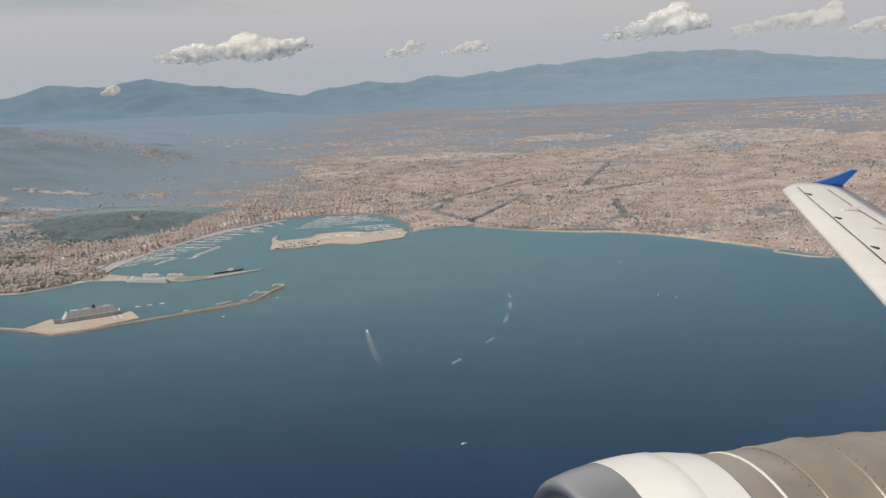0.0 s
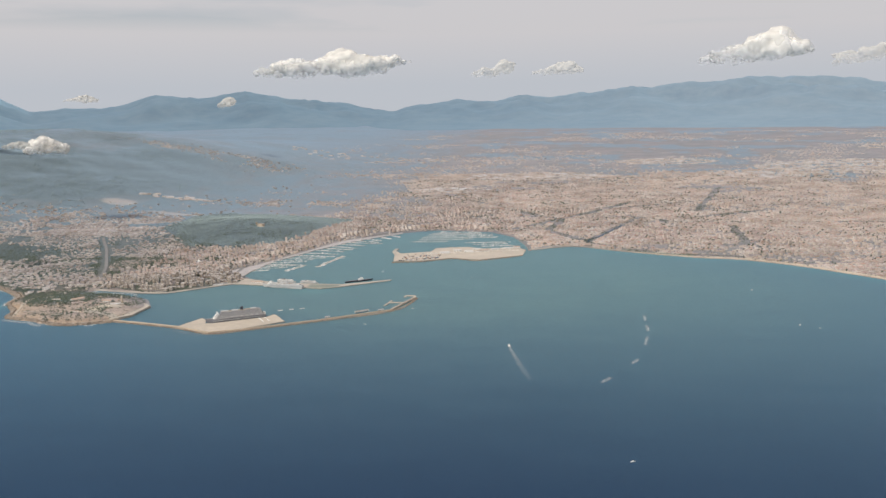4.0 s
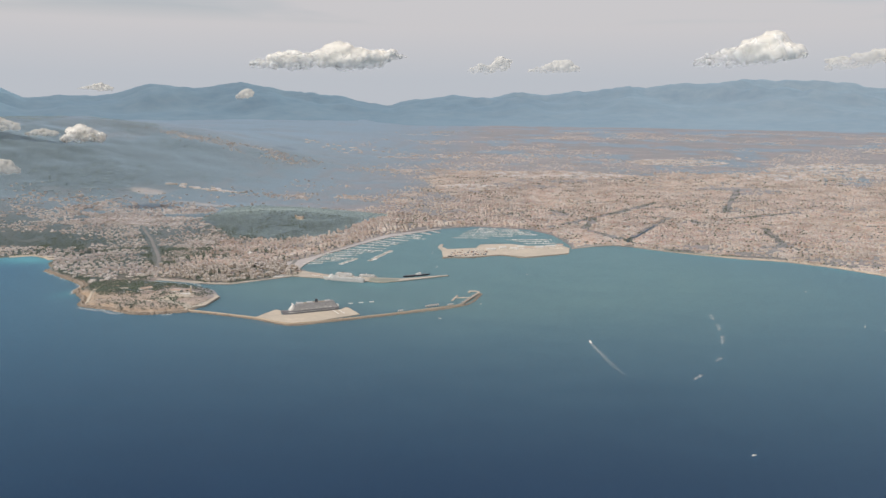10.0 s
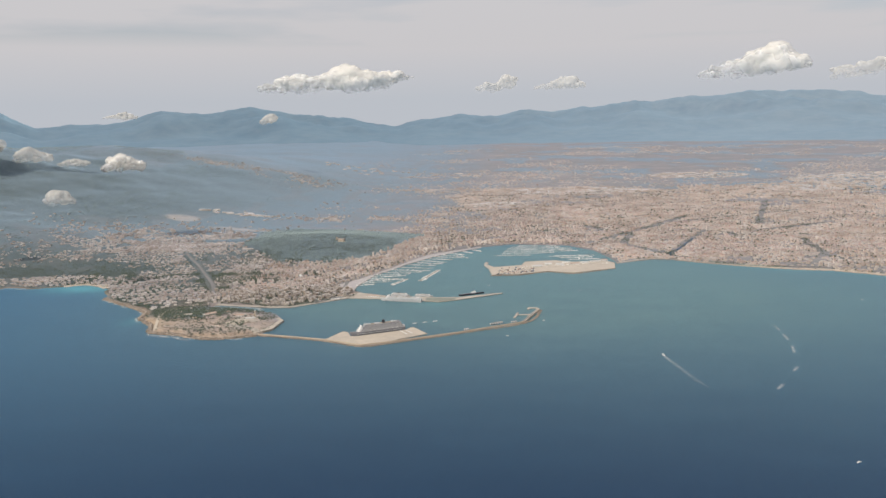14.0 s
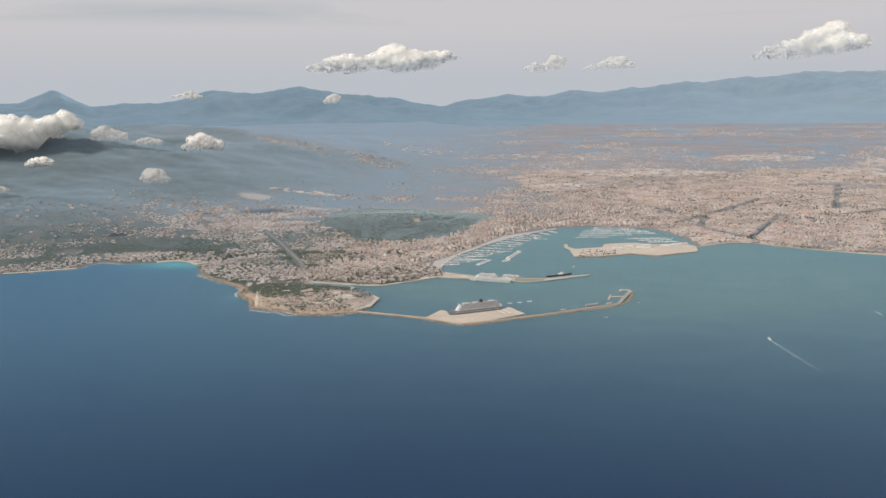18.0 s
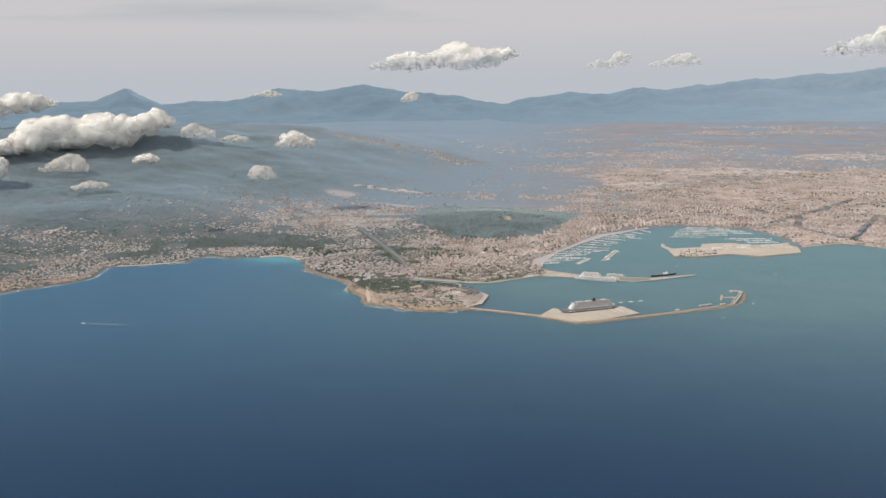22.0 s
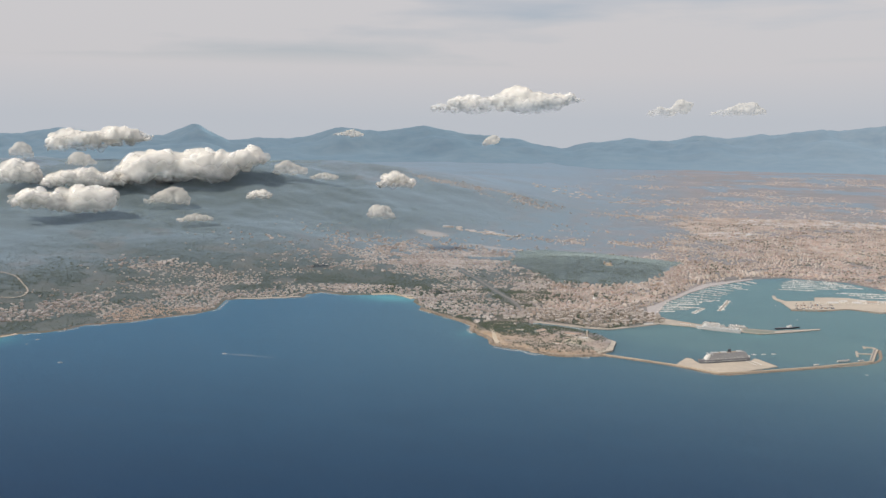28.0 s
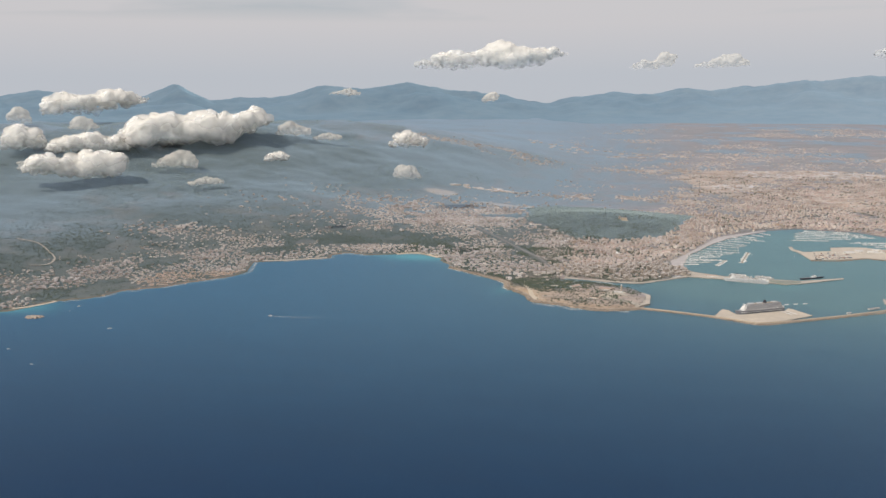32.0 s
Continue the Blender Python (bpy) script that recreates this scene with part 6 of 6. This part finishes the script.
# blocks of the waterfront: hotels and towers facing the marina
front_line = spline([(-262, 592), (-250, 618), (-232, 668), (-210, 728), (-184, 760), (-154, 786), (-118, 802), (-66, 793)], 9)
rng2 = np.random.default_rng(8)
p = offset(front_line, 4.0)
p = p[rng2.random(len(p)) < 0.8]
k_ = len(p)
houses("seafront_hotels", p[:, 0], p[:, 1], ground_z(p[:, 0], p[:, 1]), rng2.uniform(1.6, 2.2, k_), rng2.uniform(2.6, 4.4, k_), rng2.uniform(1.8, 3.8, k_),
       rng2.uniform(0.9, 1.3, k_), np.zeros(k_, bool), [M_WALL, M_ROOF], "tall cream seafront hotels and flats above the marina")

# large blocks and a small harbour at the eastern end of the beach
rng2 = np.random.default_rng(18)
p = np.array([(238, 604), (247, 612), (254, 622), (262, 612), (270, 626), (252, 636), (262, 644), (276, 642), (286, 652), (270, 660), (284, 668), (296, 660), (246, 650), (300, 640), (292, 628), (280, 614)], float)
k_ = len(p)
houses("eastern_blocks", p[:, 0], p[:, 1], ground_z(p[:, 0], p[:, 1]), rng2.uniform(2.4, 4.8, k_), rng2.uniform(1.6, 2.4, k_), rng2.uniform(1.8, 4.2, k_),
       rng2.normal(0.5, 0.25, k_), np.zeros(k_, bool), COASTAL, "tall pale blocks behind the eastern beach")
quay("beach_harbour", [(227, 548), (223.5, 540), (239, 521), (251, 515), (252.5, 518), (241.5, 524), (227.5, 540.5), (230, 547)], 0.42, M_CONCRETE, "low concrete mole of the eastern beach harbour", "mole", edge=False)

# outlying quarters, farms and industrial estates on the plain
x, y, d, rng = cells(-700, 1700, 1330, 2500, 9.0, 7.0, 0.3, 13)
n = len(x)
houses("outer_quarters", x, y, height(x, y, d), rng.uniform(1.6, 4.5, n), rng.uniform(1.5, 4, n), rng.uniform(0.4, 1.0, n), rng.uniform(0, 1.5, n), rng.random(n) < 0.3, [M_WALL, M_ROOF], "outlying houses scattered over the plain")


def estate(count, cx, cy, rx, ry, turn, seed):
    rng = np.random.default_rng(seed)
    a, r = rng.uniform(0, 2 * math.pi, count), np.sqrt(rng.random(count))
    x, y = cx + rx * r * np.cos(a), cy + ry * r * np.sin(a)
    return x, y, rng


for cx, cy, rx, ry, count, seed in ((500, 1360, 150, 110, 560, 1), (-10, 1275, 110, 50, 260, 2), (330, 1250, 60, 40, 130, 3), (-470, 985, 45, 10, 26, 4), (900, 1700, 260, 160, 360, 5), (-330, 1560, 160, 70, 60, 6), (230, 1500, 90, 60, 160, 7), (-130, 1120, 50, 26, 60, 8)):
    x, y, rng = estate(count, cx, cy, rx, ry, 0.3, seed)
    n = len(x)
    houses("industrial_estate", x, y, ground_z(x, y), rng.uniform(4, 11, n), rng.uniform(2.5, 5, n), rng.uniform(0.9, 1.6, n), rng.normal(0.3, 0.2, n), np.zeros(n, bool), [M_WALL, M_SHED], "white industrial sheds on the plain behind the town")

# ---- the airliner whose window the view is from, where it stands at the start ----
M_SKIN = worn("aircraft_white_paint", (0.93, 0.91, 0.87), 0.35, 6.0, 0.06, relief=0.002)
M_WINGSKIN = worn("grey_white_wing_paint", (0.86, 0.83, 0.78), 0.4, 5.0, 0.08, relief=0.002)
M_METAL = worn("bare_metal_lip", (0.62, 0.61, 0.60), 0.28, 4.0, 0.12, metal=0.85, relief=0.002)
M_COWL = worn("grey_brown_cowl", (0.46, 0.40, 0.34), 0.38, 1.6, 0.32, metal=0.45, big=0.5, relief=0.002)
M_BLUE = worn("blue_tip_paint", (0.04, 0.16, 0.52), 0.35, 6.0, 0.1, relief=0.002)
M_BLACK = worn("dark_fan", (0.03, 0.03, 0.035), 0.5, 6.0, 0.2, relief=0.002)

fwd = Vector((-0.958, -0.287, 0.0)).normalized()
rgt = Vector((fwd.y, -fwd.x, 0.0))
frame_m = Matrix(((fwd.x, rgt.x, 0, 0), (fwd.y, rgt.y, 0, 0), (0, 0, 1, 0), (0, 0, 0, 1)))
plane = empty("airliner", Matrix.Translation((0, 0, 121.369)) @ frame_m @ Matrix.Scale(0.1, 4))


def lathe(profile, centre, n=48):
    """A body of revolution about the flight axis."""
    bm = bmesh.new()
    rings = []
    for f, r in profile:
        rings.append([bm.verts.new((f, centre[0] + r * math.cos(2 * math.pi * i / n), centre[1] + r * math.sin(2 * math.pi * i / n))) for i in range(n)])
    for a, b in zip(rings, rings[1:]):
        for i in range(n):
            j = (i + 1) % n
            bm.faces.new((a[i], a[j], b[j], b[i]))
    for f in bm.faces:
        f.smooth = True
    return bm


AXIS = (4.05, -3.30)
part("inlet_lip", lathe([(-2.62, 0.74), (-2.22, 0.72), (-2.01, 0.77), (-1.95, 0.83), (-2.01, 0.885), (-2.14, 0.915), (-2.28, 0.930)], AXIS), M_METAL, plane, "polished grey metal intake lip")
part("fan_cowl", lathe([(-2.28, 0.932), (-2.42, 0.943), (-2.55, 0.945), (-2.65, 0.94), (-2.67, 0.925)], AXIS), M_SKIN, plane, "white painted fan cowl")
part("sleeve", lathe([(-2.655, 0.935), (-2.80, 0.915), (-2.96, 0.88)], AXIS), M_SKIN, plane, "white reverser sleeve")
part("seam_ring", lathe([(-2.94, 0.872), (-2.96, 0.885), (-2.98, 0.872)], AXIS), M_METAL, plane, "bright seam ring")
part("reverser_cowl", lathe([(-2.96, 0.87), (-3.2, 0.845), (-3.42, 0.84), (-3.44, 0.832), (-3.46, 0.84), (-3.8, 0.84), (-4.3, 0.80), (-4.9, 0.74), (-5.4, 0.70), (-5.42, 0.6)], AXIS), M_COWL, plane, "grey-brown unpainted rear cowl")
bm = lathe([(-2.47, 0.73), (-2.72, 0.72), (-2.73, 0.25), (-2.57, 0.2), (-2.32, 0.02)], AXIS)
part("fan", bm, M_BLACK, plane, "dark intake duct and fan")
bm = bmesh.new()
box(bm, -2.55, 0, 0, 0.22, 0.03, 0.16, top=0.4)
bmesh.ops.transform(bm, matrix=Matrix.Translation((0, AXIS[0], AXIS[1])) @ Matrix.Rotation(radians(38), 4, "X") @ Matrix.Translation((0, 0, 0.93)), verts=bm.verts)
part("strake", bm, M_SKIN, plane)
SECTIONS = [(5.5, -7.37, -3.71, -11.6, -4.2), (8.74, -9.05, -3.33, -12.4, -3.72), (13.35, -11.44, -2.78, -13.65, -3.02), (14.8, -12.2, -2.61, -14.05, -2.74), (15.05, -12.62, -2.56, -14.1, -2.70)]
FOIL = [(0.0, 0.0), (0.015, 0.022), (0.06, 0.042), (0.15, 0.058), (0.3, 0.066), (0.5, 0.058), (0.75, 0.032), (1.0, 0.003), (0.75, -0.012), (0.5, -0.03), (0.3, -0.042), (0.12, -0.04), (0.03, -0.024)]
bm = bmesh.new()
rings = []
for lat, f0, z0, f1, z1 in SECTIONS:
    chord = f0 - f1
    rings.append([bm.verts.new((f0 + (f1 - f0) * u, lat, z0 + (z1 - z0) * u + v * chord)) for u, v in FOIL])
for a, b in zip(rings, rings[1:]):
    for i in range(len(FOIL)):
        j = (i + 1) % len(FOIL)
        bm.faces.new((a[i], b[i], b[j], a[j]))
bm.faces.new(rings[0])
bm.faces.new(rings[-1][::-1])
bmesh.ops.recalc_face_normals(bm, faces=bm.faces)
for f in bm.faces:
    f.smooth = True
wing = part("wing", bm, M_WINGSKIN, plane, "pale grey swept wing")


def on_wing(lat, u, up=0.012):
    a = np.array(SECTIONS)
    f0, z0, f1, z1 = (np.interp(lat, a[:, 0], a[:, i]) for i in range(1, 5))
    v = np.interp(u, [0, 0.015, 0.06, 0.15, 0.3, 0.5, 0.75, 1.0], [0, 0.022, 0.042, 0.058, 0.066, 0.058, 0.032, 0.003])
    return Vector((f0 + (f1 - f0) * u, lat, z0 + (z1 - z0) * u + v * (f0 - f1) + up))


def strip_on_wing(name, l0, u0, l1, u1, width, material, label=""):
    bm = bmesh.new()
    prev = None
    for s in np.linspace(0, 1, 14):
        lat, u = l0 + (l1 - l0) * s, u0 + (u1 - u0) * s
        pair = [bm.verts.new(on_wing(lat, u - width / 2)), bm.verts.new(on_wing(lat, u + width / 2))]
        if prev:
            bm.faces.new((prev[0], prev[1], pair[1], pair[0]))
        prev = pair
    return part(name, bm, material, wing, label)


strip_on_wing("hinge_gap", 7.0, 0.66, 14.6, 0.60, 0.014, M_BLACK, "dark spoiler hinge gap")
strip_on_wing("flap_gap", 7.0, 0.82, 14.4, 0.86, 0.008, M_COWL)
strip_on_wing("slat_gap", 7.0, 0.17, 14.7, 0.20, 0.010, M_BLACK)
for lat in (8.6, 10.2, 11.9, 13.6):
    strip_on_wing("panel_gap", lat, 0.04, lat + 0.05, 0.17, 0.004, M_COWL)
    bm = bmesh.new()
    c = on_wing(lat + 0.5, 0.235, 0.02)
    box(bm, c.x, c.y, c.z - 0.03, 0.05, 0.16, 0.03)
    part("slat_track_cover", bm, M_BLACK, wing, "dark slot behind the slat")
for lat in (9.4, 10.6, 11.8, 13.0):
    bm = bmesh.new()
    c = on_wing(lat, 0.40, 0.02)
    box(bm, c.x - 0.25, c.y, c.z - 0.03, 0.5, 0.05, 0.05)
    part("access_fairing", bm, M_WINGSKIN, wing)
bm = bmesh.new()
tip = [(-13.3, -2.52), (-14.05, -2.62), (-14.35, -2.95), (-14.15, -2.98), (-13.55, -2.74)]
upper = [(-13.2, -2.56), (-14.05, -2.68), (-14.5, -2.33), (-14.35, -2.31), (-13.85, -2.44)]
for y0 in (15.05, 15.12):
    bm.faces.new([bm.verts.new((f, y0, z)) for f, z in upper])
vs = list(bm.verts)
for i in range(5):
    j = (i + 1) % 5
    bm.faces.new((vs[i], vs[j], vs[5 + j], vs[5 + i]))
bmesh.ops.recalc_face_normals(bm, faces=bm.faces)
part("wing_fence", bm, M_BLUE, plane, "blue wing tip fence")
bm = bmesh.new()
for y0 in (15.05, 15.12):
    bm.faces.new([bm.verts.new((f, y0, z)) for f, z in tip])
vs = list(bm.verts)
for i in range(5):
    j = (i + 1) % 5
    bm.faces.new((vs[i], vs[j], vs[5 + j], vs[5 + i]))
bmesh.ops.recalc_face_normals(bm, faces=bm.faces)
part("lower_fence", bm, M_BLUE, plane)
for f_, r_ in ((-3.18, 0.848), (-3.45, 0.843), (-3.82, 0.842), (-4.3, 0.804)):
    part("panel_seam", lathe([(f_, r_ - 0.004), (f_ - 0.008, r_ + 0.006), (f_ - 0.02, r_ + 0.006), (f_ - 0.028, r_ - 0.004)], AXIS), M_WINGSKIN if f_ > -3.3 else M_COWL, plane, "raised panel seam")
for i in range(44):
    a_, f_ = radians(60 + 2.6 * i), -3.4 if i % 2 else -3.86
    bm = bmesh.new()
    bmesh.ops.create_icosphere(bm, subdivisions=1, radius=0.004, matrix=Matrix.Translation((f_, AXIS[0] + 0.845 * math.cos(a_), AXIS[1] + 0.845 * math.sin(a_))))
    part("rivet", bm, M_BLACK, plane)
tagged(plane, "white airliner wing and engine with a blue wing tip", "airliner")
